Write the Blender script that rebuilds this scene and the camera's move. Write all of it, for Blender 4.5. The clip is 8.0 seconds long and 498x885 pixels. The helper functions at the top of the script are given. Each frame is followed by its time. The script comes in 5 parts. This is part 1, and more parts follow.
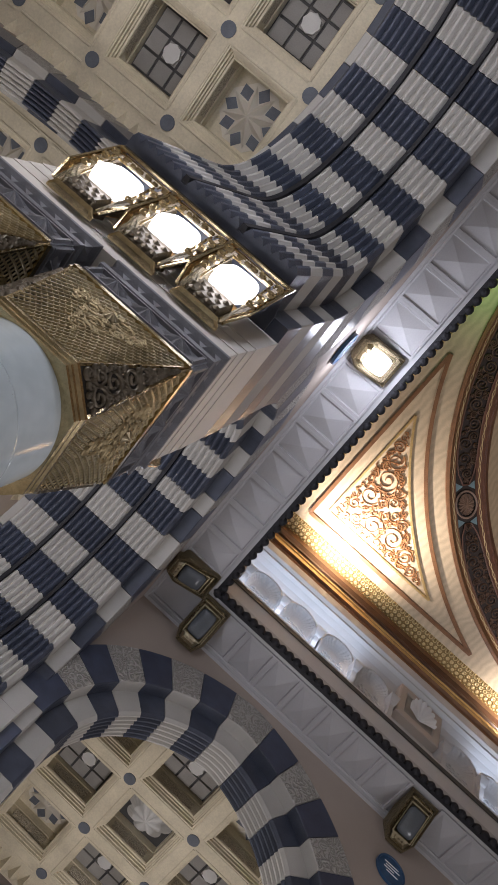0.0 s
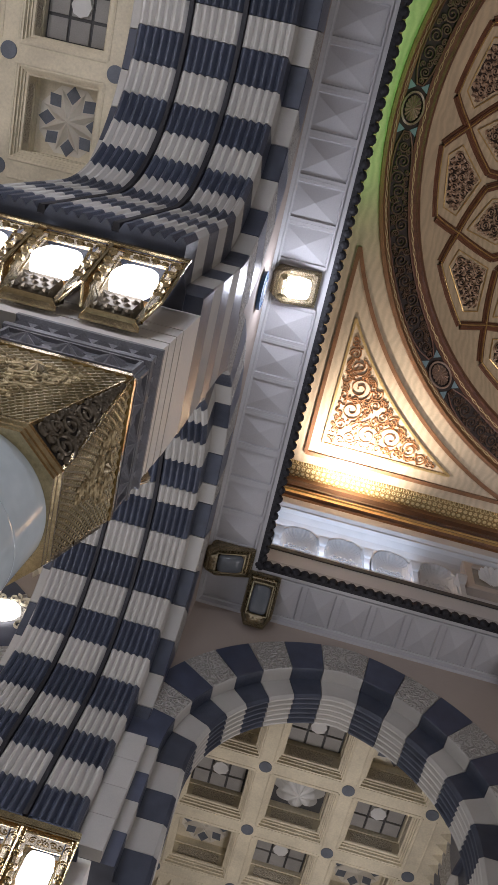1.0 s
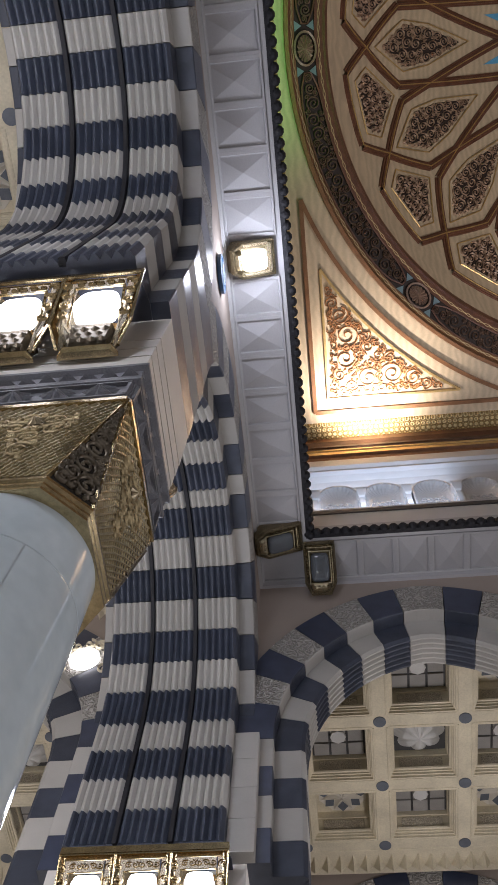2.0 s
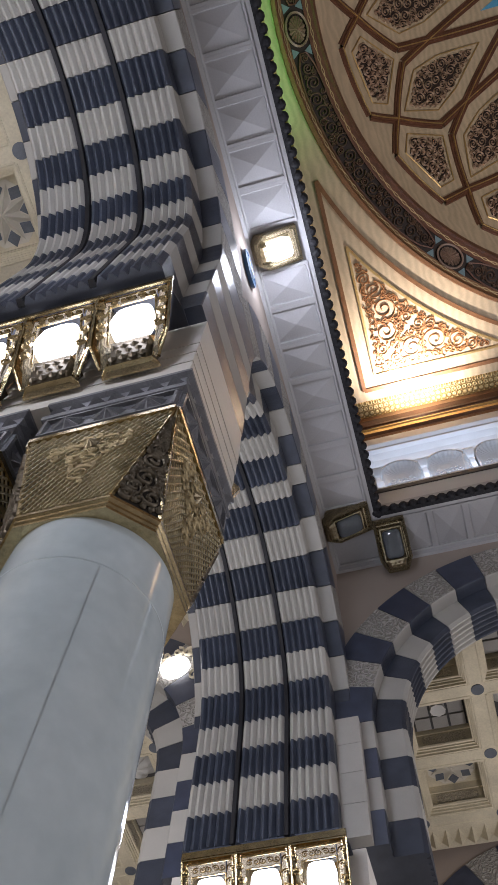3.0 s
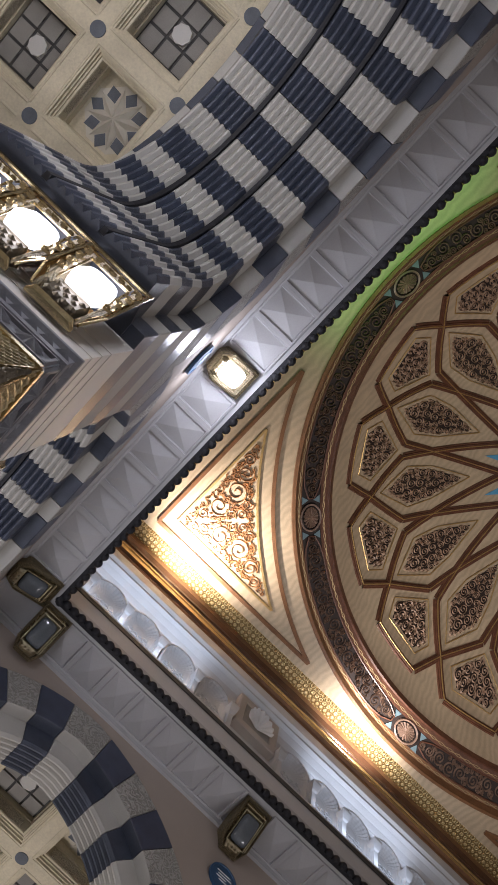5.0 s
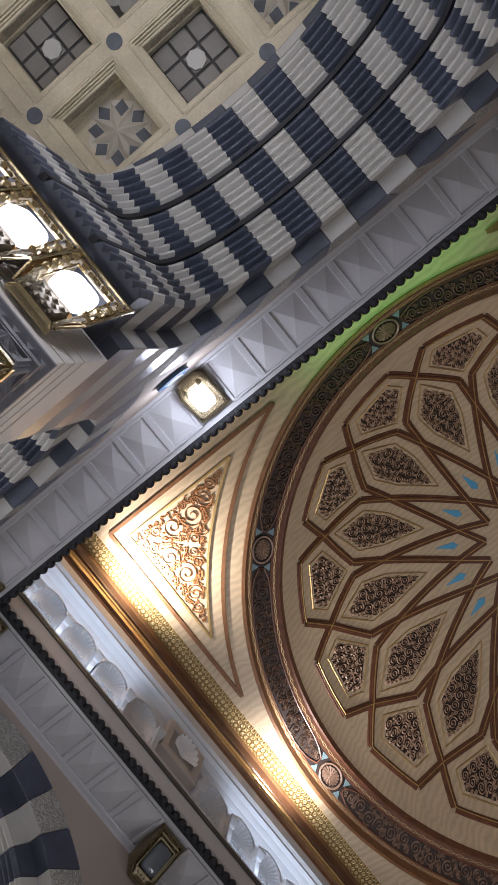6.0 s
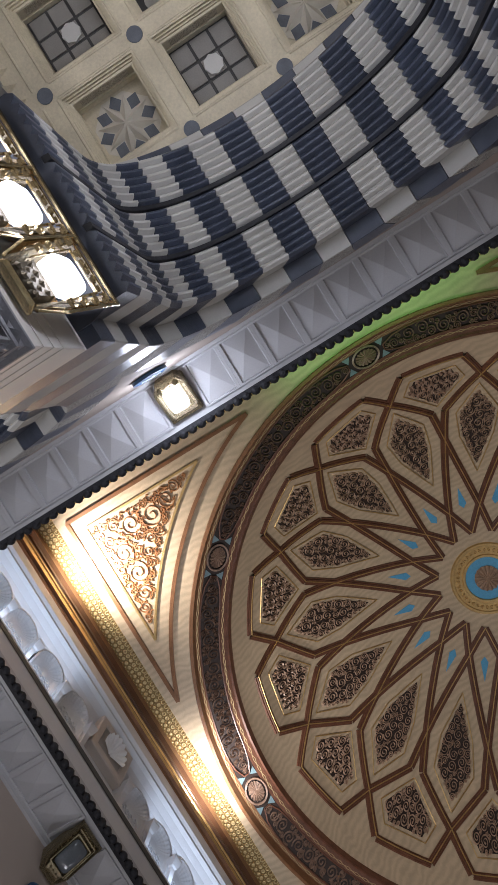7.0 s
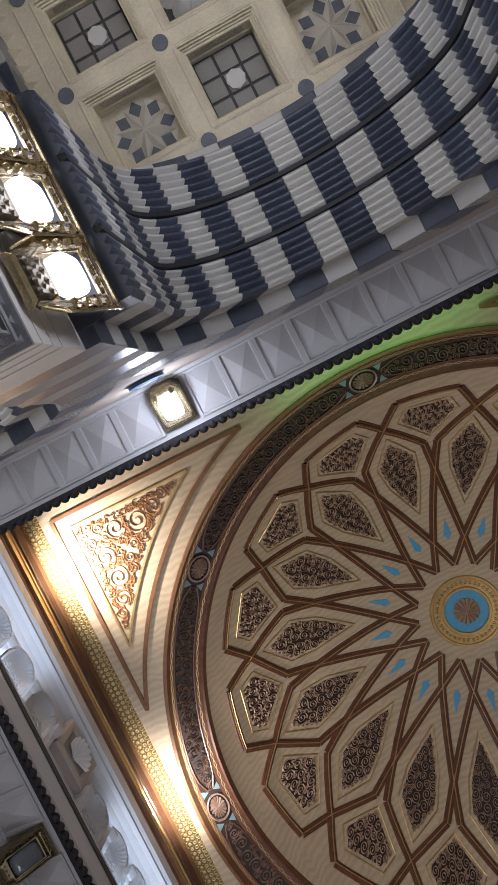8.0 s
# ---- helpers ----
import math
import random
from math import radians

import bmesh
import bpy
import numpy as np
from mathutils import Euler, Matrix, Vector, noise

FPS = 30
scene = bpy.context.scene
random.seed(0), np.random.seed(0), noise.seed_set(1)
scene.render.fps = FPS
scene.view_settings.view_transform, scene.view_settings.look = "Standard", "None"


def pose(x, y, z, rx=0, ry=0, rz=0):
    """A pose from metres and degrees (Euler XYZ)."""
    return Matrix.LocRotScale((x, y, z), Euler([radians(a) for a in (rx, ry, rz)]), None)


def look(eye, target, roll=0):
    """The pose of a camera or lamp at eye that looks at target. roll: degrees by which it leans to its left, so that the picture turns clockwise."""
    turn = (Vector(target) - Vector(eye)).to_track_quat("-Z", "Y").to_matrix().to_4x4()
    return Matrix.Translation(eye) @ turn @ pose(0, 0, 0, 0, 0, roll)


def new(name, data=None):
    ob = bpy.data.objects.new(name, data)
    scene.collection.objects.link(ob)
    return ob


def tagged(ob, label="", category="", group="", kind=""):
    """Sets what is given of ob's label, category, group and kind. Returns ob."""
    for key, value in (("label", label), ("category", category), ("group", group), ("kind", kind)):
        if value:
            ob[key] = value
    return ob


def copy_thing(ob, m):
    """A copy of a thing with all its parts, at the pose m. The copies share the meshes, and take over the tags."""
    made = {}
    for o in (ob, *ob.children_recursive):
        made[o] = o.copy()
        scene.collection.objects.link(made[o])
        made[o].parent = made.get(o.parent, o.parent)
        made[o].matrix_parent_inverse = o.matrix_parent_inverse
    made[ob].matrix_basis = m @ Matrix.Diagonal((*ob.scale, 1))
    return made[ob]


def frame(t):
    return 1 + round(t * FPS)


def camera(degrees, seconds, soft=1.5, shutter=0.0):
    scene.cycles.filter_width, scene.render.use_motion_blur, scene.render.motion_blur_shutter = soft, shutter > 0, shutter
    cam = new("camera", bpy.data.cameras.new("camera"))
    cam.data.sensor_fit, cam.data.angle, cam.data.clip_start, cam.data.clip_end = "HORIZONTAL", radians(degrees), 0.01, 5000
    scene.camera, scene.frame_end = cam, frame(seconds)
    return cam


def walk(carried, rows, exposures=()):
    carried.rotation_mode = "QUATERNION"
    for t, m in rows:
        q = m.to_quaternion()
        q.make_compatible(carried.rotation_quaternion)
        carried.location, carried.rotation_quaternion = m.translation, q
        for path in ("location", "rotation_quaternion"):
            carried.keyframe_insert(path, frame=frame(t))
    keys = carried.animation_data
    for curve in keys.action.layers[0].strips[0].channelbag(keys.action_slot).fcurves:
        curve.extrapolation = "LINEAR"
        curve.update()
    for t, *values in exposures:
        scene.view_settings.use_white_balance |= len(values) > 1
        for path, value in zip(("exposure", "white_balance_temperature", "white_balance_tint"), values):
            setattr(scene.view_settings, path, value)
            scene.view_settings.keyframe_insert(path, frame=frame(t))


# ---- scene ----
import functools

# ---------------------------------------------------------------- camera
cam = camera(34.2, 8.0)
EYE = (-7.563, 0.954, 1.6)
walk(cam, [
    (0, pose(*EYE, 168.65, -17.55, -38.75)),
    (0.3, pose(*EYE, 166.16, -14.9, -31.91)),
    (0.5, pose(*EYE, 164.14, -13.29, -26.04)),
    (0.7, pose(*EYE, 162.08, -11.42, -19.46)),
    (1, pose(*EYE, 160.35, -8.63, -12.55)),
    (1.2, pose(*EYE, 159.79, -7.48, -10.04)),
    (2.3, pose(*EYE, 156.86, -1.32, 10.48)),
    (2.5, pose(*EYE, 156.66, -1.78, 12.54)),
    (3, pose(*EYE, 156.32, -2.56, 15.4)),
    (3.5, pose(*EYE, 157.01, -5.48, 8.03)),
    (3.8, pose(*EYE, 158.91, -6.66, -3.44)),
    (4, pose(*EYE, 161.7, -6.03, -12.74)),
    (4.2, pose(*EYE, 164.48, -7.69, -21.09)),
    (4.5, pose(*EYE, 166.79, -9.29, -30.76)),
    (4.8, pose(*EYE, 169.2, -8.9, -39.43)),
    (5, pose(*EYE, 170.29, -7.74, -43.29)),
    (5.2, pose(*EYE, 171.24, -7.2, -45.63)),
    (6.3, pose(*EYE, 173.53, -5.49, -54.13)),
    (6.5, pose(*EYE, 173.87, -4.97, -56.79)),
    (7, pose(*EYE, 174.48, -4.82, -58.38)),
    (7.5, pose(*EYE, 175.25, -4.55, -61.02)),
    (8, pose(*EYE, 175.86, -4.62, -63.15)),
], exposures=[(0, 0.03, 6250, 19), (1.2, 0.04, 6200, 19), (2.5, 0.08, 6120, 18), (3.5, 0.06, 6180, 18), (4.2, 0.03, 6270, 19), (5.2, 0.03, 6230, 19), (6.5, 0.03, 6030, 17), (8, 0.02, 6000, 17)])

# ---------------------------------------------------------------- plan (metres)
FACE = 8.64            # court face of the arcades
THICK = 2.26           # double arcade on the west
THIN = 1.00            # single arcade on the north
SLIM = 0.62            # cross arches of the aisles
BAY = 6.0
SPRING = 9.95          # height of the arch centres
# arches: span radii (outer, step, ribbed soffit), how far the two centres lie past the middle, crown half-angle, wedge angle,
# and how far the stones reach to either side
ARCH_MID = (3.2, 2.33, 1.95, 0.0, 5.2, 11.9, 3.0, 3.0)
ARCH_SIDE = (3.3, 2.56, 2.2, 0.0, 3.7, 11.95, 3.12, 2.88)
ARCH_FAR = ARCH_SIDE[:6] + (2.88, 3.12)
ARCH_CROSS = (3.33, 2.47, 2.06, 0.0, 6.0, 12.0, 3.0, 3.0)
ARCH_NORTH = (3.05, 2.37, 2.02, 0.4, 6.9, 11.3, 3.0, 3.0)
STEP = 0.22
BLOCK = 8.05           # top of the white pier block
SOFFIT = 13.75         # underside of the court cornice
EDGE = 7.75            # inner edge of the cornice
BEAM = 13.08           # underside of the coffer beams
PITCH = 1.507
FLAT = 18.82           # flat frame round the dome
APEX = 24.26
RIM = 6.75             # dome radius at its foot
RIM_Z = 19.44
RISE = APEX - RIM_Z
BALL = (RIM * RIM + RISE * RISE) / (2 * RISE)
BALL_Z = APEX - BALL

# ---------------------------------------------------------------- world and lights
world = bpy.data.worlds.new("world")
scene.world = world
world.use_nodes = True
world.node_tree.nodes["Background"].inputs[0].default_value = (0.55, 0.6, 0.7, 1)
world.node_tree.nodes["Background"].inputs[1].default_value = 0.05


def lamp(name, kind, place, watts, colour, size=0.2, aim=None, size_y=None):
    data = bpy.data.lights.new(name, kind)
    data.energy, data.color = watts, colour
    if kind == "AREA":
        data.size = size
        if size_y:
            data.shape, data.size_y = "RECTANGLE", size_y
    else:
        data.shadow_soft_size = size
    ob = new(name, data)
    ob.matrix_world = look(place, aim) if aim else pose(*place)
    return ob


COOL, WARM, GREEN = (0.86, 0.92, 1.0), (1.0, 0.74, 0.42), (0.25, 1.0, 0.2)
# general hall light: unseen fill lamps added for the lanterns on the other piers and in the hall round the court
for px, py, watts in ((6.5, -6.5, 88), (7.5, 2.0, 98), (-1.0, -8.0, 60), (1.0, 6.5, 155)):
    lamp("hall_lantern_light", "AREA", (px, py, 5.5), watts, (0.99, 0.975, 0.965), 0.35, (-7.5, 2.5, 7.5), 3.0)
# added fills in mid-aisle to brighten the coffers, no fitting there
for px, py in ((-13.5, -6), (-13.5, 0), (-13.5, 6), (-13.5, 12), (-6, 12), (0, 12)):
    lamp("aisle_lantern_light", "POINT", (px, py, 7.6), 290 if (px, py) == (-6, 12) else 215, (1.0, 0.95, 0.89), 0.5)
# lantern groups on the west arcade
for py in (2.0, 4.0, 8.0, -2.0):
    lamp("pier_lantern_light", "AREA", (-9.75, py + (-0.25 if py in (2.0, 8.0) else 0.25), 7.7), 64 if py == -2.0 else 52, COOL, 1.6,
         (-9.75, py + (-2.2 if py in (2.0, 8.0) else 2.2), 8.4), 0.4)
# lit cornice lamp
lamp("cornice_lamp_light", "POINT", (-8.22, 3.0, 12.9), 54, COOL, 0.12)
# floodlights above the cornice, washing the dome frame
lamp("flood_corner", "SPOT", (-6.45, 7.7, 17.55), 1100, (1.0, 0.9, 0.74), 0.1, (-6.3, 7.0, 18.9))
# unseen fill added in mid-air below the cornice to brighten the dome
lamp("flood_dome", "SPOT", (-0.8, 5.4, 11.5), 1400, (1.0, 0.91, 0.79), 0.3, (0.3, -0.5, 23.0))
lamp("flood_north", "SPOT", (-0.8, 7.35, 17.6), 480, (1.0, 0.93, 0.82), 0.1, (-0.9, 7.6, 19.2))
lamp("cove_green", "AREA", (-7.72, -0.6, 17.7), 15, GREEN, 5.0, (-7.95, -0.6, 18.8), 0.06)
for ob in bpy.data.objects:
    if ob.name.startswith("flood"):
        ob.data.spot_size, ob.data.spot_blend = radians(120), 0.9
for cx in (-6.3, -0.4):
    lamp("cove_north", "AREA", (cx, 8.13, 16.52), 9, (0.72, 0.85, 1.0), 3.0, (cx, 8.22, 17.0), 0.05)
    lamp("niche_light", "AREA", (cx, 7.9, 15.3), 13, (0.7, 0.84, 1.0), 2.6, (cx, 8.3, 16.6), 0.06)

# ---------------------------------------------------------------- materials
def material(name, colour, rough=0.6, metal=0.0, vary=0.12, scale=3.0, grain=60.0, bump=0.1, second=None, spec=0.5, random=0.0):
    m = bpy.data.materials.new(name)
    m.use_nodes = True
    nt = m.node_tree
    b = nt.nodes["Principled BSDF"]
    b.inputs["Roughness"].default_value, b.inputs["Metallic"].default_value = rough, metal
    b.inputs["Specular IOR Level"].default_value = spec
    tc = nt.nodes.new("ShaderNodeTexCoord")
    n1 = nt.nodes.new("ShaderNodeTexNoise")
    n1.inputs["Scale"].default_value, n1.inputs["Detail"].default_value = scale, 6
    n2 = nt.nodes.new("ShaderNodeTexNoise")
    n2.inputs["Scale"].default_value, n2.inputs["Detail"].default_value = grain, 4
    for n in (n1, n2):
        nt.links.new(tc.outputs["Object"], n.inputs["Vector"])
    ramp = nt.nodes.new("ShaderNodeValToRGB")
    lo = [c * (1 - vary) for c in colour] if second is None else second
    hi = [min(1, c * (1 + vary)) for c in colour]
    ramp.color_ramp.elements[0].position, ramp.color_ramp.elements[1].position = 0.32, 0.68
    ramp.color_ramp.elements[0].color, ramp.color_ramp.elements[1].color = (*lo, 1), (*hi, 1)
    mix = nt.nodes.new("ShaderNodeMix")
    mix.data_type = "FLOAT"
    mix.inputs[0].default_value = 0.4
    nt.links.new(n1.outputs["Fac"], mix.inputs[2])
    nt.links.new(n2.outputs["Fac"], mix.inputs[3])
    nt.links.new(mix.outputs[0], ramp.inputs["Fac"])
    last = ramp.outputs["Color"]
    if random:
        info, hsv = nt.nodes.new("ShaderNodeObjectInfo"), nt.nodes.new("ShaderNodeHueSaturation")
        rng = nt.nodes.new("ShaderNodeMapRange")
        rng.inputs["To Min"].default_value, rng.inputs["To Max"].default_value = 1 - random, 1 + random
        nt.links.new(info.outputs["Random"], rng.inputs["Value"])
        nt.links.new(rng.outputs[0], hsv.inputs["Value"])
        nt.links.new(last, hsv.inputs["Color"])
        last = hsv.outputs["Color"]
    nt.links.new(last, b.inputs["Base Color"])
    bp = nt.nodes.new("ShaderNodeBump")
    bp.inputs["Strength"].default_value, bp.inputs["Distance"].default_value = bump, 0.02
    nt.links.new(n2.outputs["Fac"], bp.inputs["Height"])
    nt.links.new(bp.outputs[0], b.inputs["Normal"])
    return m


def carved(name, high, low, scale, rough=0.6, metal=0.0, depth=0.03, regular=False):
    """Foliage relief: bands between warped cells stand proud of a sunken ground; a darker low paints in its shade."""
    m = material(name, high, rough, metal, bump=0.05)
    nt = m.node_tree
    b = nt.nodes["Principled BSDF"]
    tc = nt.nodes.new("ShaderNodeTexCoord")
    warp = nt.nodes.new("ShaderNodeTexNoise")
    warp.inputs["Scale"].default_value = scale * 0.6
    add = nt.nodes.new("ShaderNodeMixRGB")
    add.blend_type, add.inputs[0].default_value = "LINEAR_LIGHT", 0.12
    nt.links.new(tc.outputs["Object"], warp.inputs["Vector"])
    nt.links.new(tc.outputs["Object"], add.inputs[1])
    nt.links.new(warp.outputs["Color"], add.inputs[2])
    vor = nt.nodes.new("ShaderNodeTexVoronoi")
    vor.feature = "F1"
    vor.inputs["Scale"].default_value = scale
    if regular:
        vor.inputs["Randomness"].default_value, add.inputs[0].default_value = 0.0, 0.01
    nt.links.new(add.outputs[0], vor.inputs["Vector"])
    wave = nt.nodes.new("ShaderNodeMath")
    wave.operation, wave.inputs[1].default_value = "MULTIPLY", 17.0
    nt.links.new(vor.outputs["Distance"], wave.inputs[0])
    sin = nt.nodes.new("ShaderNodeMath")
    sin.operation = "SINE"
    nt.links.new(wave.outputs[0], sin.inputs[0])
    # ground colour low against raised colour high: recess shade put into the colour
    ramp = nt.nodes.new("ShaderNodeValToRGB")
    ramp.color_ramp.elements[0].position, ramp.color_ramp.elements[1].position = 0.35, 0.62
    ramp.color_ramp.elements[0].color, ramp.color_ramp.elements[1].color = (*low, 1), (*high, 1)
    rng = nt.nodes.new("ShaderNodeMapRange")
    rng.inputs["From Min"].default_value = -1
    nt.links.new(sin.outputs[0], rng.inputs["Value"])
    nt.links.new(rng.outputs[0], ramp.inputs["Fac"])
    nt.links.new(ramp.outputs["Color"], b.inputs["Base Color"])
    bp = nt.nodes.new("ShaderNodeBump")
    bp.inputs["Strength"].default_value, bp.inputs["Distance"].default_value = 0.9, depth
    nt.links.new(rng.outputs[0], bp.inputs["Height"])
    nt.links.new(bp.outputs[0], b.inputs["Normal"])
    return m


def glowing(name, colour, strength):
    m = bpy.data.materials.new(name)
    m.use_nodes = True
    b = m.node_tree.nodes["Principled BSDF"]
    b.inputs["Base Color"].default_value = (0.9, 0.9, 0.88, 1)
    b.inputs["Emission Color"].default_value = (*colour, 1)
    b.inputs["Emission Strength"].default_value = strength
    b.inputs["Roughness"].default_value = 0.3
    return m


WHITE = material("pale_stone", (0.41, 0.395, 0.36), 0.75, vary=0.08, scale=2.2, grain=90, bump=0.15, random=0.06)
POLISHED = material("polished_blue_black_stone", (0.04, 0.05, 0.085), 0.33, vary=0.35, scale=4, grain=150, bump=0.1, spec=0.7)
DARK = material("blue_black_stone", (0.044, 0.052, 0.074), 0.42, vary=0.35, scale=4, grain=150, bump=0.2, random=0.12)
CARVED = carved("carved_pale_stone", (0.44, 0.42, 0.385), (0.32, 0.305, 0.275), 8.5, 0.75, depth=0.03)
BLOCKM = material("honed_white_stone", (0.68, 0.65, 0.6), 0.5, vary=0.06, scale=1.5, grain=40, bump=0.05)
GREYP = material("grey_painted_plaster", (0.41, 0.405, 0.41), 0.7, vary=0.08, scale=1.2, grain=50, bump=0.08)
BEIGE = material("beige_plaster", (0.36, 0.3, 0.255), 0.8, vary=0.08, scale=0.9, grain=60, bump=0.1)
CREAM = material("cream_cast_plaster", (0.64, 0.575, 0.425), 0.75, vary=0.17, scale=2.2, grain=30, bump=0.3)
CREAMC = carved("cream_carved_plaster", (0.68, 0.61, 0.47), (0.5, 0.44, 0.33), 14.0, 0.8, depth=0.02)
PANEL = material("grey_slab", (0.3, 0.29, 0.27), 0.7, vary=0.15, scale=3, grain=60, random=0.1)
SLATE = material("slate_blue_tile", (0.12, 0.135, 0.16), 0.6, vary=0.2, scale=6)
IRON = material("dark_joint", (0.06, 0.06, 0.06), 0.6)
SHELL = material("pale_shell_plaster", (0.6, 0.6, 0.58), 0.6, vary=0.06)
ABACUS = material("charcoal_stone", (0.15, 0.155, 0.175), 0.42, vary=0.25, scale=6, grain=80, bump=0.3)
MARBLE = material("pale_blue_marble", (0.72, 0.81, 0.85), 0.07, vary=0.06, scale=1.6, grain=9, bump=0.0, second=(0.58, 0.68, 0.72))
BRASS = material("polished_brass", (0.5, 0.4, 0.23), 0.25, 1.0, vary=0.35, scale=8, grain=50, bump=0.1)
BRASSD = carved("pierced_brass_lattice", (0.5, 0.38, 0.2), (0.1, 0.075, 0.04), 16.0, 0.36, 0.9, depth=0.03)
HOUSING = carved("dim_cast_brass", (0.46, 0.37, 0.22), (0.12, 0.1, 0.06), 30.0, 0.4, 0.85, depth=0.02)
LATTICE = material("cast_brass", (0.44, 0.375, 0.25), 0.33, 1.0, vary=0.3, scale=9, grain=60)
BRONZED = material("dark_bronze", (0.16, 0.135, 0.1), 0.38, 0.8, vary=0.3, scale=9)
# near-black sheet whose colour stands in for shade behind the capital's scrolls
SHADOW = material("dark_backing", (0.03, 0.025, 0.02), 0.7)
RELIEF = material("worn_brass", (0.47, 0.4, 0.25), 0.36, 0.9, vary=0.3, scale=9, grain=60)
# backing kept dark to paint the shade in the lattice gaps
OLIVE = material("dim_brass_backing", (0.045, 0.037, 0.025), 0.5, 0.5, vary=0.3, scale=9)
AMBER = carved("amber_gilding", (0.85, 0.5, 0.16), (0.4, 0.2, 0.05), 22.0, 0.28, 0.85, depth=0.02)
GLASS = glowing("lit_lantern_glass", (0.93, 0.96, 1.0), 7.0)
# no real holes: the sunken pattern glows in place of glass light behind it
LACE = carved("lit_pierced_brass", (0.3, 0.2, 0.09), (0.75, 0.66, 0.48), 36.0, 0.35, 0.6, depth=0.02)
nt = LACE.node_tree
nt.nodes["Principled BSDF"].inputs["Emission Color"].default_value = (1.0, 0.93, 0.8, 1)
inv = nt.nodes.new("ShaderNodeMath")
inv.operation, inv.inputs[0].default_value = "SUBTRACT", 0.62
nt.links.new([n for n in nt.nodes if n.type == "MAP_RANGE"][0].outputs[0], inv.inputs[1])
inv.use_clamp = True
nt.links.new(inv.outputs[0], nt.nodes["Principled BSDF"].inputs["Emission Strength"])
GLASSOFF = material("grey_lantern_glass", (0.1, 0.11, 0.12), 0.12, vary=0.2)
ROUNDL = glowing("lit_round_glass", (1.0, 0.97, 0.9), 5.0)
BLACK = material("black_paint", (0.008, 0.008, 0.011), 0.65, vary=0.3)
DOMEC = material("pale_cedar", (0.54, 0.43, 0.292), 0.42, vary=0.1, scale=2, grain=30)
WOOD = material("brown_walnut", (0.12, 0.05, 0.028), 0.4, vary=0.35, scale=5, grain=40)
WOODG = material("amber_wood", (0.21, 0.1, 0.045), 0.35, vary=0.25, scale=5, grain=40)
GOLD = material("gilding", (0.6, 0.42, 0.18), 0.38, 0.75, vary=0.2, scale=10, grain=60)
GOLDD = material("dull_gilding", (0.34, 0.25, 0.13), 0.5, 0.5, vary=0.25, scale=10, grain=60)
GOLDMESH = carved("gilded_lattice", (0.7, 0.53, 0.26), (0.36, 0.24, 0.09), 8.5, 0.45, 0.45, depth=0.03, regular=True)
SCROLL = material("carved_walnut_scroll", (0.36, 0.245, 0.17), 0.36, vary=0.4, scale=9, grain=60)
SCROLLG = material("carved_amber_scroll", (0.36, 0.17, 0.065), 0.45, vary=0.3, scale=9, grain=60)
SCROLLD = material("dark_walnut_scroll", (0.22, 0.145, 0.105), 0.36, vary=0.4, scale=9, grain=60)
GROUND = material("dark_panel_ground", (0.026, 0.016, 0.013), 0.6)
BLUE = material("turquoise_inlay", (0.1, 0.36, 0.6), 0.35, vary=0.15, scale=12)
SKYB = material("pale_blue_inlay", (0.16, 0.24, 0.27), 0.4, vary=0.15, scale=12)
PLASTERW = material("white_gallery_plaster", (0.55, 0.55, 0.55), 0.6, vary=0.05)
CASTB = material("dull_cast_brass", (0.4, 0.32, 0.18), 0.52, 0.8, vary=0.3, scale=9, grain=60)
STARM = material("off_white_cast_plaster", (0.68, 0.64, 0.55), 0.7, vary=0.06)
TAUPE = material("taupe_plaster", (0.47, 0.42, 0.37), 0.7, vary=0.06)
WALNUT = material("dark_walnut_moulding", (0.1, 0.045, 0.024), 0.3, vary=0.3, scale=5, grain=40)
NAVY = material("blue_enamel", (0.025, 0.075, 0.16), 0.3, vary=0.2)
ENAMEL = material("white_enamel", (0.75, 0.78, 0.8), 0.35)
FLOORM = material("pale_floor_marble", (0.6, 0.57, 0.52), 0.3, vary=0.1, scale=0.6)

# wood staves: fine darker lines across the dome ground
nt = DOMEC.node_tree
bs = nt.nodes["Principled BSDF"]
tcn, wv = nt.nodes.new("ShaderNodeTexCoord"), nt.nodes.new("ShaderNodeTexWave")
wv.inputs["Scale"].default_value, wv.inputs["Distortion"].default_value, wv.inputs["Detail"].default_value = 2.1, 7.0, 3
nt.links.new(tcn.outputs["Object"], wv.inputs["Vector"])
mx = nt.nodes.new("ShaderNodeMixRGB")
mx.blend_type, mx.inputs[0].default_value = "MULTIPLY", 0.17
src_link = bs.inputs["Base Color"].links[0].from_socket
nt.links.new(src_link, mx.inputs[1])
nt.links.new(wv.outputs["Color"], mx.inputs[2])
nt.links.new(mx.outputs[0], bs.inputs["Base Color"])


# ---------------------------------------------------------------- mesh helpers
def part(name, bm, mats, parent=None, label="", at=None, smooth=False):
    me = bpy.data.meshes.new(name)
    bmesh.ops.recalc_face_normals(bm, faces=bm.faces)
    bm.to_mesh(me)
    bm.free()
    for m in (mats if isinstance(mats, (list, tuple)) else [mats]):
        me.materials.append(m)
    if smooth:
        for f in me.polygons:
            f.use_smooth = True
    return placed(name, me, parent, label, at)


def placed(name, me, parent=None, label="", at=None):
    ob = new(name, me)
    ob.parent = parent
    if at is not None:
        ob.matrix_local = at
    if label:
        ob["label"] = label
    return ob


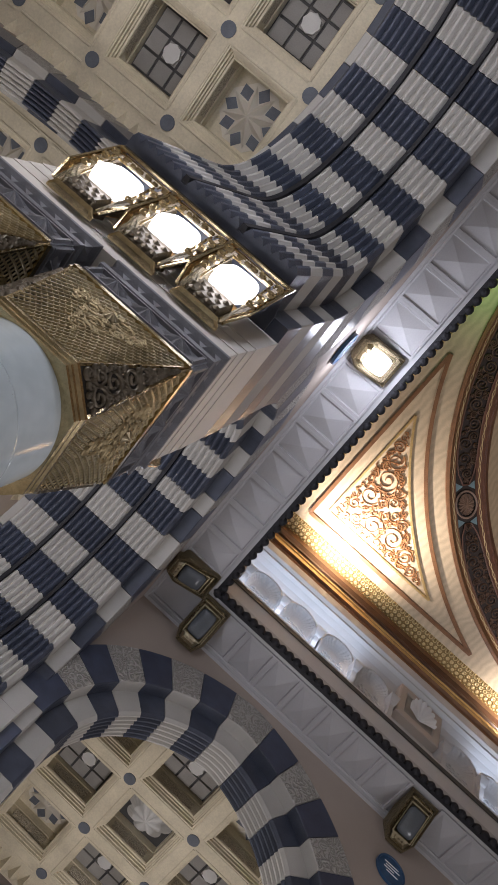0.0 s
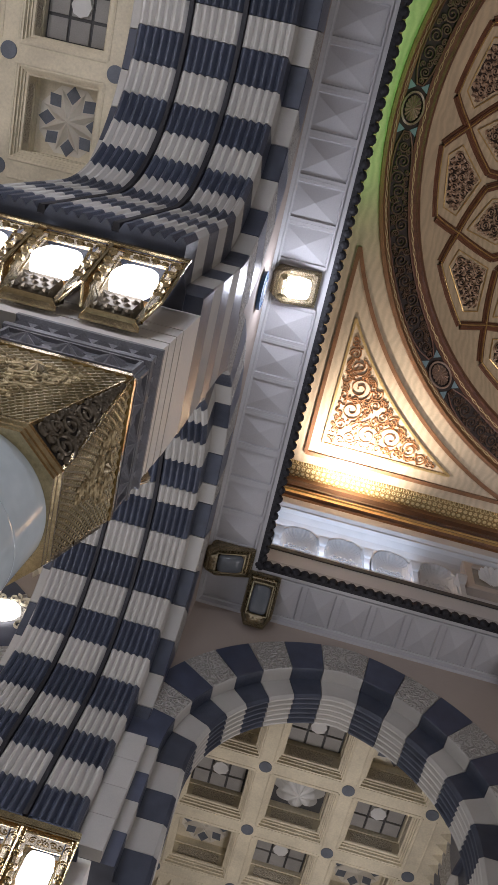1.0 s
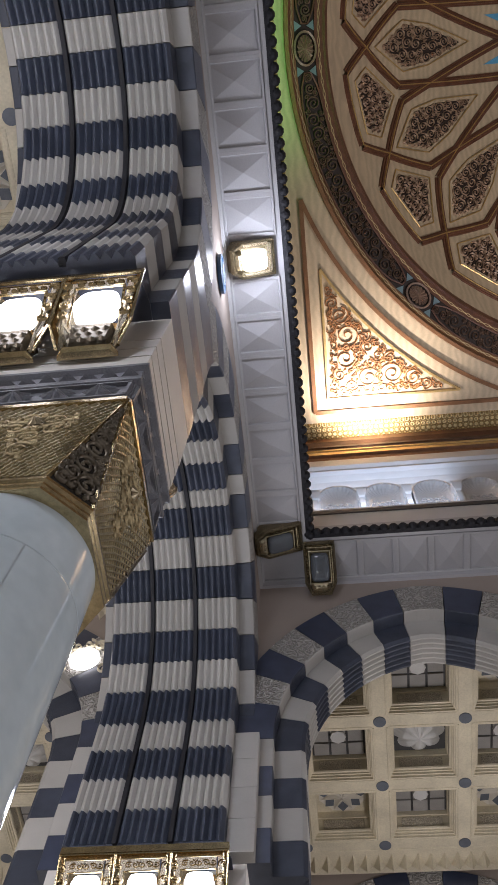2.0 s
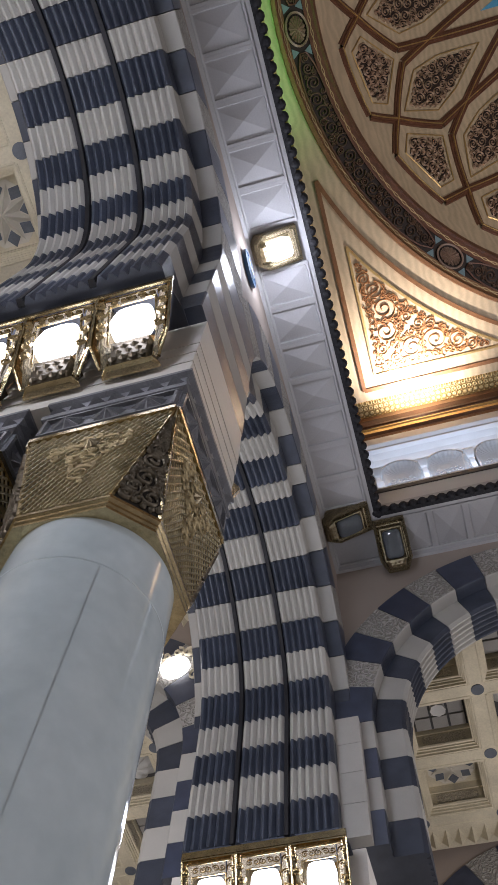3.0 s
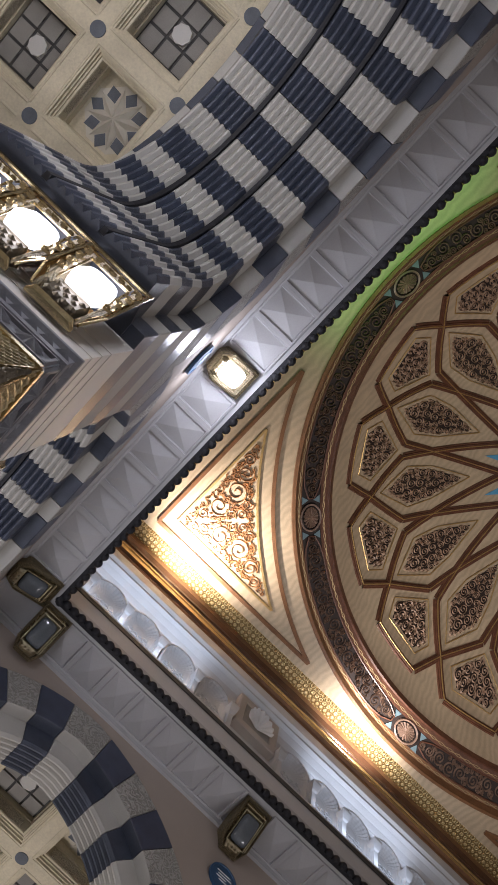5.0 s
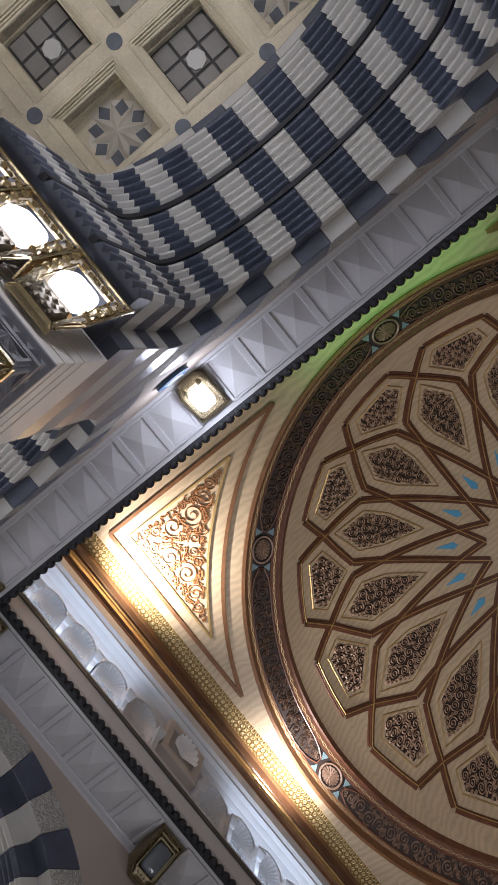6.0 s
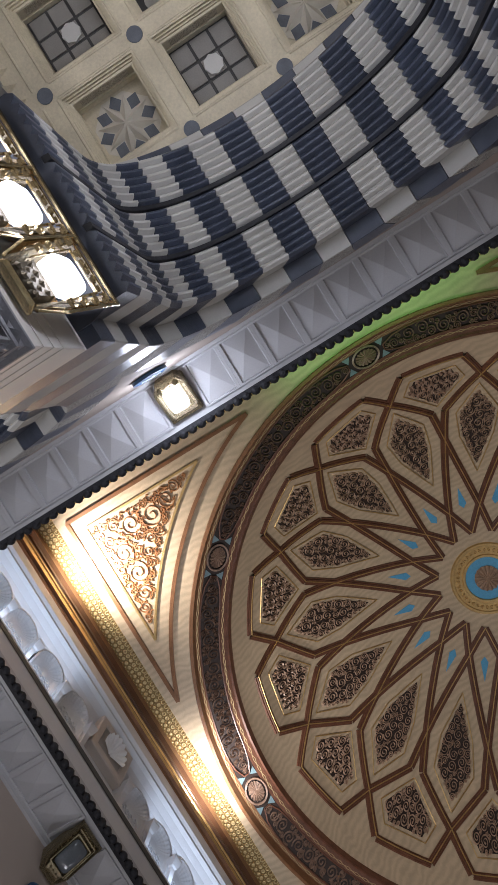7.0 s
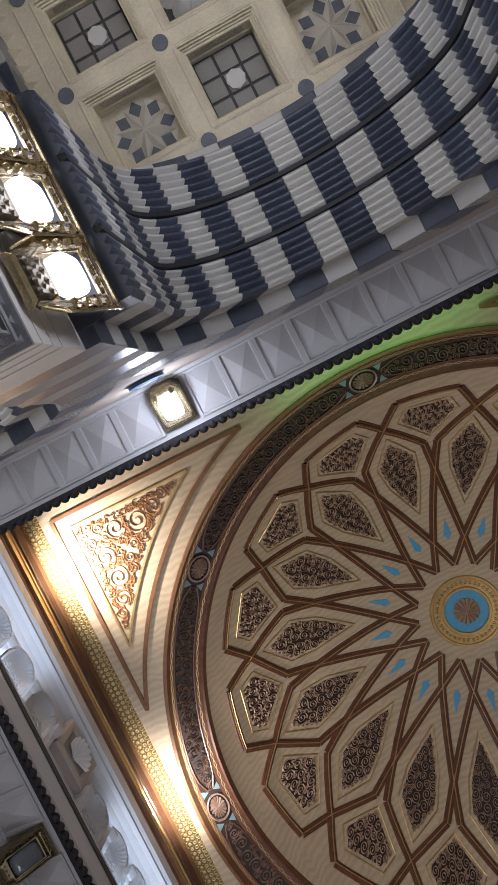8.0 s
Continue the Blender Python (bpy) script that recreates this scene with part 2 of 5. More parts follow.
def solid(bm, poly, low, high, mat=0):
    """Prism over a plan polygon."""
    a = [bm.verts.new((x, y, low)) for x, y in poly]
    b = [bm.verts.new((x, y, high)) for x, y in poly]
    fs = [bm.faces.new(a), bm.faces.new(b)]
    for i in range(len(poly)):
        j = (i + 1) % len(poly)
        fs.append(bm.faces.new((a[i], a[j], b[j], b[i])))
    for f in fs:
        f.material_index = mat
    return fs


def box(bm, x0, x1, y0, y1, z0, z1, mat=0):
    return solid(bm, [(x0, y0), (x1, y0), (x1, y1), (x0, y1)], z0, z1, mat)


def rings(bm, loops, closed=True, cap=True, mat=0):
    """Joins loops of points (each with the same count) into a skin."""
    vs = [[bm.verts.new(p) for p in l] for l in loops]
    n = len(vs[0])
    for a, b in zip(vs, vs[1:]):
        for i in range(n if closed else n - 1):
            j = (i + 1) % n
            f = bm.faces.new((a[i], a[j], b[j], b[i]))
            f.material_index = mat
    if cap and closed:
        for l in (vs[0], vs[-1]):
            bm.faces.new(l).material_index = mat
    return vs


def lathe(bm, profile, steps=32, centre=(0, 0), mat=0, arc=(0, 360)):
    full = arc[1] - arc[0] >= 360
    loops = []
    for i in range(steps if full else steps + 1):
        a = radians(arc[0] + (arc[1] - arc[0]) * i / steps)
        loops.append([(centre[0] + r * math.cos(a), centre[1] + r * math.sin(a), z) for r, z in profile])
    if full:
        loops.append(loops[0])
    vs = rings(bm, loops, closed=False, cap=False, mat=mat)
    bmesh.ops.remove_doubles(bm, verts=bm.verts, dist=1e-5)
    return vs


def square_run(bm, profile, mat=0, sides=4):
    """A moulding run round the square court: profile of (distance from the centre line, height)."""
    corners = [(-1, -1), (1, -1), (1, 1), (-1, 1), (-1, -1)][: sides + 1]
    rings(bm, [[(cx * d, cy * d, z) for d, z in profile] for cx, cy in corners], closed=False, cap=False, mat=mat)


def empty(name, label, category, at=None, group="", kind=""):
    ob = new(name)
    ob.matrix_world = at or Matrix()
    return tagged(ob, label, category, group, kind)


def tube(bm, pts, r, sides=4):
    pts = [Vector(p) for p in pts]
    loops = []
    for i, p in enumerate(pts):
        d = (pts[min(i + 1, len(pts) - 1)] - pts[max(i - 1, 0)]).normalized()
        u = d.cross(Vector((0, 0, 1)))
        u = u.normalized() if u.length > 1e-3 else Vector((1, 0, 0))
        v = d.cross(u)
        loops.append([p + (u * math.cos(2 * math.pi * k / sides + 0.785) + v * math.sin(2 * math.pi * k / sides + 0.785)) * r for k in range(sides)])
    rings(bm, loops)


def curl(bm, c, r, start, turns, width, height, flip, lift):
    """A carved spiral scroll: a ridge that winds in to its eye. lift(x, y, h) gives the place on the surface."""
    n = max(10, int(14 * turns))
    loops = []
    for i in range(n + 1):
        f = i / n
        a = start + flip * 2 * math.pi * turns * f
        rr = r * (1 - 0.82 * f)
        w = width * (1 - 0.4 * f)
        ca, sa = math.cos(a), math.sin(a)
        loops.append([lift(c[0] + (rr + d) * ca, c[1] + (rr + d) * sa, h) for d, h in ((-w, 0), (0, height), (w, 0))])
    rings(bm, loops, closed=False, cap=False)
    e = lift(c[0] + 0.18 * r * math.cos(a), c[1] + 0.18 * r * math.sin(a), height)
    vs = [bm.verts.new(lift(c[0] + 0.18 * r * math.cos(a) + 1.3 * width * math.cos(b), c[1] + 0.18 * r * math.sin(a) + 1.3 * width * math.sin(b), 0.3 * height)) for b in (0, 1.26, 2.51, 3.77, 5.03)]
    t = bm.verts.new(e)
    for i in range(5):
        bm.faces.new((vs[i], vs[(i + 1) % 5], t))


def inside(p, poly, margin=0.0):
    x, y = p
    hit = False
    best = 1e9
    for i in range(len(poly)):
        (x1, y1), (x2, y2) = poly[i], poly[(i + 1) % len(poly)]
        if (y1 > y) != (y2 > y) and x < (x2 - x1) * (y - y1) / (y2 - y1) + x1:
            hit = not hit
        dx, dy = x2 - x1, y2 - y1
        t = max(0, min(1, ((x - x1) * dx + (y - y1) * dy) / (dx * dx + dy * dy)))
        best = min(best, math.hypot(x - x1 - t * dx, y - y1 - t * dy))
    return hit and best >= margin


def arabesque(poly, size, width, height, lift, seed=1, least=0.3, pack=0.8):
    """Scrolls packed into a polygon."""
    rnd = random.Random(seed)
    bm = bmesh.new()
    xs, ys = [p[0] for p in poly], [p[1] for p in poly]
    taken = []
    for r in (size, size * 0.75, size * 0.55, size * 0.4, size * least):
        for _ in range(int(700 * (size / r) ** 1.5)):
            p = (rnd.uniform(min(xs), max(xs)), rnd.uniform(min(ys), max(ys)))
            if inside(p, poly, r * 0.95) and all(math.dist(p, q) > (r + s) * pack for q, s in taken):
                taken.append((p, r))
                curl(bm, p, r * 1.04, rnd.uniform(0, 6.28), 1.75 if r > size * 0.5 else 1.25, width, height, rnd.choice((-1, 1)), lift)
    return bm


def vine(poly, sizes, width, height, lift, seed):
    """Interlaced stems: large scrolls linked by S-shaped stems, leaves filling between."""
    rnd = random.Random(seed)
    bm = bmesh.new()
    xs, ys = [p[0] for p in poly], [p[1] for p in poly]
    taken = []

    def ridge(pts, w0, w1):
        loops = []
        for i, p in enumerate(pts):
            a, b = pts[max(0, i - 1)], pts[min(len(pts) - 1, i + 1)]
            n = Vector((a[1] - b[1], b[0] - a[0])).normalized()
            w = w0 + (w1 - w0) * i / (len(pts) - 1)
            loops.append([lift(p[0] + n.x * d, p[1] + n.y * d, h) for d, h in ((-w, 0), (-0.4 * w, height), (0.4 * w, height), (w, 0))])
        rings(bm, loops, closed=False, cap=False)

    for r in sizes:
        for _ in range(int(260 * (sizes[0] / r) ** 1.6)):
            p = (rnd.uniform(min(xs), max(xs)), rnd.uniform(min(ys), max(ys)))
            if inside(p, poly, r * 0.97) and all(math.dist(p, q) > (r + t) * 0.9 for q, t in taken):
                start, flip = rnd.uniform(0, 6.28), rnd.choice((-1, 1))
                turns = 1.9 if r > sizes[0] * 0.45 else 1.2
                n = int(16 * turns)
                ridge([(p[0] + r * (1 - 0.86 * i / n) * math.cos(start + flip * 6.283 * turns * i / n),
                        p[1] + r * (1 - 0.86 * i / n) * math.sin(start + flip * 6.283 * turns * i / n)) for i in range(n + 1)], width, width * 0.55)
                if taken:
                    # stem to the nearest scroll
                    q, t = min(taken, key=lambda o: math.dist(o[0], p) - o[1])
                    a = (p[0] + r * math.cos(start), p[1] + r * math.sin(start))
                    g = math.atan2(a[1] - q[1], a[0] - q[0]) - 0.9 * flip
                    b = (q[0] + t * math.cos(g), q[1] + t * math.sin(g))
                    side = Vector((b[1] - a[1], a[0] - b[0])) * 0.22 * flip
                    ridge([(a[0] + (b[0] - a[0]) * f + side.x * math.sin(6.283 * f), a[1] + (b[1] - a[1]) * f + side.y * math.sin(6.283 * f)) for f in (0, 0.125, 0.25, 0.375, 0.5, 0.625, 0.75, 0.875, 1)], width * 0.7, width)
                # leaf at the eye and two on the back of the scroll
                for e, rr in ((start + flip * 2.2, r), (start + flip * 4.0, r * 0.8)):
                    c = Vector((p[0] + rr * math.cos(e), p[1] + rr * math.sin(e)))
                    d = Vector((math.cos(e + flip * 0.9), math.sin(e + flip * 0.9))) * min(0.09, r * 0.5)
                    k = Vector((-d.y, d.x)) * 0.38
                    pts = [c, c + d * 0.45 + k, c + d * 1.2, c + d * 0.45 - k]
                    mid = bm.verts.new(lift(*(c + d * 0.5), height))
                    vs = [bm.verts.new(lift(v.x, v.y, 0.004)) for v in pts]
                    for i in range(4):
                        bm.faces.new((vs[i], vs[(i + 1) % 4], mid))
                taken.append((p, r))
    return bm


# ---------------------------------------------------------------- arcades
def ribs(r, w0, w1, groups):
    """Points (radius, across) of the fluted soffit between w0 and w1."""
    pts, gap = [], 0.07
    width = (w1 - w0 - gap * (groups - 1)) / groups
    for g in range(groups):
        a = w0 + g * (width + gap)
        n = 6
        for k in range(n):
            pts += [(r, a + width * k / n), (r - 0.05, a + width * (k + 0.42) / n), (r - 0.055, a + width * (k + 0.66) / n)]
        pts.append((r, a + width))
        if g < groups - 1:
            pts += [(r + 0.03, a + width + 0.005), (r + 0.03, a + width + gap - 0.005)]
    return pts


def swell(arch, a):
    """How much farther than its span radius the arch runs at angle a from the upright: two-centred arches rise to the crown."""
    r, e = arch[1], arch[3]
    s = abs(math.sin(a))
    return -e * s + math.sqrt((r + e) ** 2 - e * e * (1 - s * s)) - r


def section(arch, thick, groups, a):
    """Cross-section (radius, across) at angle a from the upright."""
    d = swell(arch, a)
    mid = arch[1] + d
    out = max(min(arch[0] + d, arch[7 if a > 0 else 6] / max(1e-3, abs(math.sin(a)))), mid + 0.1)
    st = STEP if thick > 0.8 else 0.12
    return [(out, 0), (mid + 0.012, 0), (mid, 0.012), (mid, st)] + ribs(arch[2] + d, st, thick - st, groups) + [
        (mid, thick - st), (mid, thick - 0.012), (mid + 0.012, thick), (out, thick)]


def joints(arch):
    """Angles of the joints from one springing to the other, in degrees from the upright; the crown stone is pale."""
    half = [arch[4] + arch[5] * i for i in range(9)]
    half = [h for h in half if h < 85] + [90]
    return [-h for h in reversed(half)] + half


def stone(bm, thick, pale, name, worked=True):
    me = bpy.data.meshes.new(name)
    bmesh.ops.recalc_face_normals(bm, faces=bm.faces)
    bm.faces.ensure_lookup_table()
    for f in bm.faces:
        c = f.calc_center_median()
        if len(f.verts) == 4 and abs(f.normal.y) > 0.9 and (c.y < 0.004 or c.y > thick - 0.004):
            f.material_index = 1
    bm.to_mesh(me)
    bm.free()
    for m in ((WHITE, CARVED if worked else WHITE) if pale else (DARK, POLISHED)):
        me.materials.append(m)
    return me


def voussoir(arch, thick, groups, a0, a1, pale):
    """One wedge of the arch between two joint angles; carved on its faces where pale."""
    bm, g = bmesh.new(), 0.0025
    loops = []
    for s in range(4):
        a = radians(a0) + g + (radians(a1 - a0) - 2 * g) * s / 3
        loops.append([(r * math.sin(a), w, r * math.cos(a)) for r, w in section(arch, thick, groups, a)])
    rings(bm, loops)
    return stone(bm, thick, pale, "voussoir")


def jamb(arch, thick, groups, low, high, side, pale):
    bm = bmesh.new()
    sec = section(arch, thick, groups, side * math.pi / 2)
    rings(bm, [[(side * r, w, z) for r, w in sec] for z in (low + 0.0025, high - 0.0025)])
    return stone(bm, thick, pale, "jamb_stone", False)


@functools.lru_cache(None)
def arch_stones(arch, thick, groups):
    js = joints(arch)
    crown = len(js) // 2 - 1
    out = [("voussoir", voussoir(arch, thick, groups, js[k], js[k + 1], (k - crown) % 2 == 0)) for k in range(len(js) - 1)]
    # four courses down the jamb; a sliver left above the springing belongs to the uppermost
    sliver = js[1] - js[0] < 7
    over = arch[2] * math.sin(radians(js[1] - js[0])) if sliver else 0.0
    course = (SPRING + over - BLOCK) / 4
    for side in (-1, 1):
        for i in range(4):
            high = SPRING if i == 3 else BLOCK + (i + 1) * course
            out.append(("jamb_stone", jamb(arch, thick, groups, BLOCK + i * course - SPRING, high - SPRING, side, i % 2 == 1)))
    return out


def spandrel(centres, thick, top):
    """Plain wall over a row of arches, in the arcade's own axes (along, across, up)."""
    bm = bmesh.new()
    n = 40
    for c, arch in centres:
        for w in (0.03, thick - 0.03):
            vs = []
            for i in range(n + 1):
                a = math.pi * i / n - math.pi / 2
                r = min(arch[0] + swell(arch, a) - 0.06, arch[7 if a > 0 else 6] / max(1e-3, abs(math.sin(a))))
                x = -arch[6] if i == 0 else arch[7] if i == n else r * math.sin(a)
                vs.append((bm.verts.new((c + x, w, SPRING + r * math.cos(a))), bm.verts.new((c + x, w, top))))
            for p, q in zip(vs, vs[1:]):
                bm.faces.new((p[0], q[0], q[1], p[1]))
    bmesh.ops.remove_doubles(bm, verts=bm.verts, dist=1e-4)
    along = [c for c, arch in centres]
    box(bm, min(along) - 3, max(along) + 3, 0.03, thick - 0.03, top, top + 0.1)
    return bm


@functools.lru_cache(None)
def channels(arch, thick):
    """Two cables' channels along the soffit and down the jambs, one mesh each."""
    out = []
    gap, width = 0.07, (thick - 2 * STEP - 0.14) / 3
    for g in (1, 2):
        bm = bmesh.new()
        w = STEP + g * width + (g - 1) * gap
        loops = []
        for i in range(-6, 47):
            a = math.pi * min(40, max(0, i)) / 40
            drop = 0.315 * min(0, i) if i < 20 else 0.315 * min(0, 40 - i)
            x, z = -math.cos(a), math.sin(a)
            ro = arch[2] + swell(arch, a - math.pi / 2) + 0.025
            ri = ro - 0.07
            loops.append([(ro * x, w, ro * z + drop), (ri * x, w + 0.01, ri * z + drop), (ri * x, w + gap - 0.01, ri * z + drop), (ro * x, w + gap, ro * z + drop)])
        rings(bm, loops)
        me = bpy.data.meshes.new("cable_channel")
        bmesh.ops.recalc_face_normals(bm, faces=bm.faces)
        bm.to_mesh(me)
        bm.free()
        me.materials.append(BLACK)
        out.append(me)
    return out


def arcade(name, at, centres, thick, label, top=SOFFIT):
    """centres: (place along the wall, arch) for each opening."""
    wall = part(name, spandrel(centres, thick, top), BEIGE, None, at=at)
    tagged(wall, label, "wall", kind="structure")
    for c, arch in centres:
        m = pose(c, 0, SPRING)
        for nm, me in arch_stones(arch, thick, 3 if thick == THICK else 1):
            placed(nm, me, wall, at=m)
        if thick == THICK:
            for me in channels(arch, thick):
                placed("cable_channel", me, wall, "black cable channel along the soffit", at=m)
    return wall


WEST = pose(-FACE, 0, 0, 0, 0, 90)
NORTH = pose(0, FACE, 0)
arcade("wall_west", WEST, ((-6.12, ARCH_FAR), (0, ARCH_MID), (6.12, ARCH_SIDE)), THICK, "arcade wall of striped pale and blue-black stone arches")
arcade("wall_north", NORTH, ((-6, ARCH_NORTH), (0, ARCH_NORTH), (6, ARCH_NORTH)), THIN, "single arcade wall of striped stone arches, carved voussoirs")
for i, py in enumerate((-3, 3)):
    arcade("wall_aisle_%d" % (i + 1), pose(-13.5, py - 0.31, 0), ((0, ARCH_CROSS),), SLIM, "striped cross arch inside the aisle", BEAM + 0.6)
arcade("wall_aisle_3", pose(-13.5, FACE, 0), ((0, ARCH_CROSS),), THIN, "striped cross arch at the corner of the aisle", BEAM + 0.6)
arcade("wall_aisle_4", pose(-3.31, 12, 0, 0, 0, -90), ((0, ARCH_CROSS),), SLIM, "striped cross arch inside the north aisle", BEAM + 0.6)
arcade("wall_aisle_5", pose(-10.85, 12.3, 0, 0, 0, -90), ((0, ARCH_CROSS),), THICK, "striped cross arch at the corner of the north aisle", BEAM + 0.6)
arcade("wall_far_north", pose(0, 15.2, 0), tuple((c, ARCH_CROSS) for c in (-13.5, -6, 0)), THIN, "farther arcade of striped stone arches", BEAM + 0.6)
arcade("wall_far_west", pose(-16.75, 0, 0, 0, 0, 90), tuple((c, ARCH_CROSS) for c in (-6, 0, 6, 12)), THIN, "farther arcade of striped stone arches", BEAM + 0.6)


# ---------------------------------------------------------------- court cornice
def cornice():
    ob = empty("cornice", "grey plaster court cornice with sunk pyramid panels", "cornice", kind="structure")
    bm = bmesh.new()
    # soffit plate with a bed moulding on the wall and the upstand at the edge
    square_run(bm, [(FACE + 0.1, SOFFIT - 0.17), (FACE - 0.02, SOFFIT - 0.15), (FACE - 0.035, SOFFIT - 0.06), (FACE - 0.06, SOFFIT - 0.05),
                    (FACE - 0.06, SOFFIT), (7.86, SOFFIT), (7.86, SOFFIT - 0.03), (EDGE, SOFFIT - 0.03), (EDGE, SOFFIT + 0.28),
                    (EDGE + 0.06, SOFFIT + 0.36), (FACE + 0.1, SOFFIT + 0.36)])
    part("cornice_soffit", bm, GREYP, ob)
    bm = bmesh.new()
    # panel: a low pyramid in a raised frame
    w, d = 0.24, 0.365
    def rect(s, z):
        return [(-w * s[0], -d * s[1], z), (w * s[0], -d * s[1], z), (w * s[0], d * s[1], z), (-w * s[0], d * s[1], z)]
    rings(bm, [rect((1.246, 1.08), 0.0), rect((1.246, 1.08), -0.046), rect((1.05, 1.0), -0.046), rect((1.0, 0.97), -0.012), rect((0.95, 0.94), -0.012),
               rect((0.02, 0.02), -0.075)])
    tile = part("panel", bm, GREYP, ob, at=pose(-50, 0, 0))
    first = True
    for turn, (ca, sa) in ((90, (0, 1)), (0, (1, 0))):
        for k in range(-13, 14):
            s = k * 0.6
            if abs(abs(s) - 3) < 0.2 or abs(s) > 7.3:
                continue
            m = pose(0, 0, SOFFIT, 0, 0, turn) @ pose(s, (FACE + 7.86) / 2 + 0.02, 0)
            if first:
                tile.matrix_local, first = m, False
            else:
                placed("panel", tile.data, ob, at=m)
    # black half-round studs along the edge
    bm = bmesh.new()
    lathe(bm, [(0.001, 0.085), (0.045, 0.072), (0.075, 0.035), (0.084, 0.0), (0.075, -0.035), (0.045, -0.072), (0.001, -0.085)], 10)
    bm2 = bm
    rim = bmesh.new()
    square_run(rim, [(EDGE + 0.05, SOFFIT - 0.034), (EDGE - 0.022, SOFFIT - 0.034), (EDGE - 0.022, SOFFIT + 0.12), (EDGE + 0.02, SOFFIT + 0.12)])
    part("edge_band", rim, BLACK, ob, "black edge band")
    scal = part("scallop", bm2, BLACK, ob, "black scalloped edge trim", at=pose(0, -50, 0))
    first = True
    for turn in (90, 0):
        for k in range(-49, 50):
            m = pose(0, 0, SOFFIT + 0.03, 0, 0, turn) @ pose(k * 0.162, EDGE - 0.02, 0)
            if first:
                scal.matrix_local, first = m, False
            else:
                placed("scallop", scal.data, ob, at=m)
    return ob


cornice()


def cornice_lamp(lit):
    ob = empty("cornice_lamp", "brass cornice lantern, " + ("lit white" if lit else "unlit grey glass") + ", under the court cornice", "lamp")
    hexa = [(-0.26, -0.42), (0.26, -0.42), (0.26, 0.1), (0.16, 0.25), (-0.16, 0.25), (-0.26, 0.1)]
    loop = lambda k, z: [(x * k, -0.08 + (y + 0.08) * k, z) for x, y in hexa]
    bm = bmesh.new()
    rings(bm, [loop(0.97, 0.3), loop(0.97, -0.01), loop(1.04, -0.015), loop(1.04, -0.04), loop(1.0, -0.06), loop(1.0, -0.1), loop(0.97, -0.115), loop(0.91, -0.115), loop(0.89, -0.09), loop(0.89, -0.03)])
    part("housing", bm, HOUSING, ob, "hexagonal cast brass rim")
    bm = bmesh.new()
    for x0, x1, y0, y1 in ((-0.2, 0.2, -0.375, -0.325), (-0.225, -0.19, -0.32, 0.05), (0.19, 0.225, -0.32, 0.05)):
        box(bm, x0, x1, y0, y1, -0.085, -0.03)
    part("lace_border", bm, LACE if lit else BRASSD, ob, "pierced brass border")
    n, loops = 24, []
    power = lambda v: math.copysign(abs(v) ** 0.4, v)
    for k, z in ((0.95, -0.03), (1.0, -0.12), (0.97, -0.17), (0.8, -0.205), (0.3, -0.215)):
        loops.append([(0.155 * k * power(math.cos(2 * math.pi * i / n)), -0.08 + 0.185 * k * power(math.sin(2 * math.pi * i / n)), z) for i in range(n)])
    bm = bmesh.new()
    rings(bm, loops)
    part("glass", bm, GLASS if lit else GLASSOFF, ob, "lit white glass" if lit else "unlit grey glass", smooth=True)
    bm = bmesh.new()
    ring_ = [(-0.175, -0.285), (0.175, -0.285), (0.175, 0.125), (-0.175, 0.125), (-0.175, -0.285)]
    tube(bm, [(x, y, -0.115) for x, y in ring_], 0.013)
    tube(bm, [(x * 1.2, y * 1.15 - 0.01, -0.1) for x, y in ring_[:3]], 0.009)
    part("frame", bm, RELIEF, ob)
    bm = bmesh.new()
    rings(bm, [[(-w, 0.13, z), (w, 0.13, z), (w * 0.8, d, z), (-w * 0.8, d, z)] for w, d, z in ((0.17, 0.235, -0.03), (0.165, 0.22, -0.12), (0.12, 0.19, -0.17))])
    for c in range(4):
        for r in range(2):
            x, y, z = -0.105 + 0.07 * c, 0.165 + 0.04 * r, -0.165 + 0.035 * r
            base = [bm.verts.new((x + dx, y + dy, z)) for dx, dy in ((-0.03, 0), (0, -0.02), (0.03, 0), (0, 0.02))]
            tip = bm.verts.new((x, y + 0.012, z - 0.035))
            for i in range(4):
                bm.faces.new((base[i], base[(i + 1) % 4], tip))
    part("basket", bm, LATTICE, ob, "cast brass leaf basket")
    return ob


def set_lamp(lit, m, tip, long):
    """tip: how far the wall side hangs down, in degrees; long: its stretch towards the wall."""
    ob = cornice_lamp(lit)
    ob.matrix_world = m @ pose(0, -0.42, 0, -tip, 0, 0) @ Matrix.Diagonal((1, long, 1, 1)) @ pose(0, 0.42, 0)
    ob["group"] = "cornice lanterns"


for turn, s, lit, tip, long in ((90, 3.0, True, 27, 1.0), (90, 7.72, False, 22, 1.2), (0, -7.6, False, 40, 1.32), (0, -3.0, False, 40, 1.32),
                                (0, 3.0, False, 40, 1.32), (90, -3.0, False, 27, 1.0)):
    set_lamp(lit, pose(0, 0, SOFFIT - 0.001, 0, 0, turn) @ pose(s, 8.385 if abs(s) < 7 else 8.32, 0), tip, long)


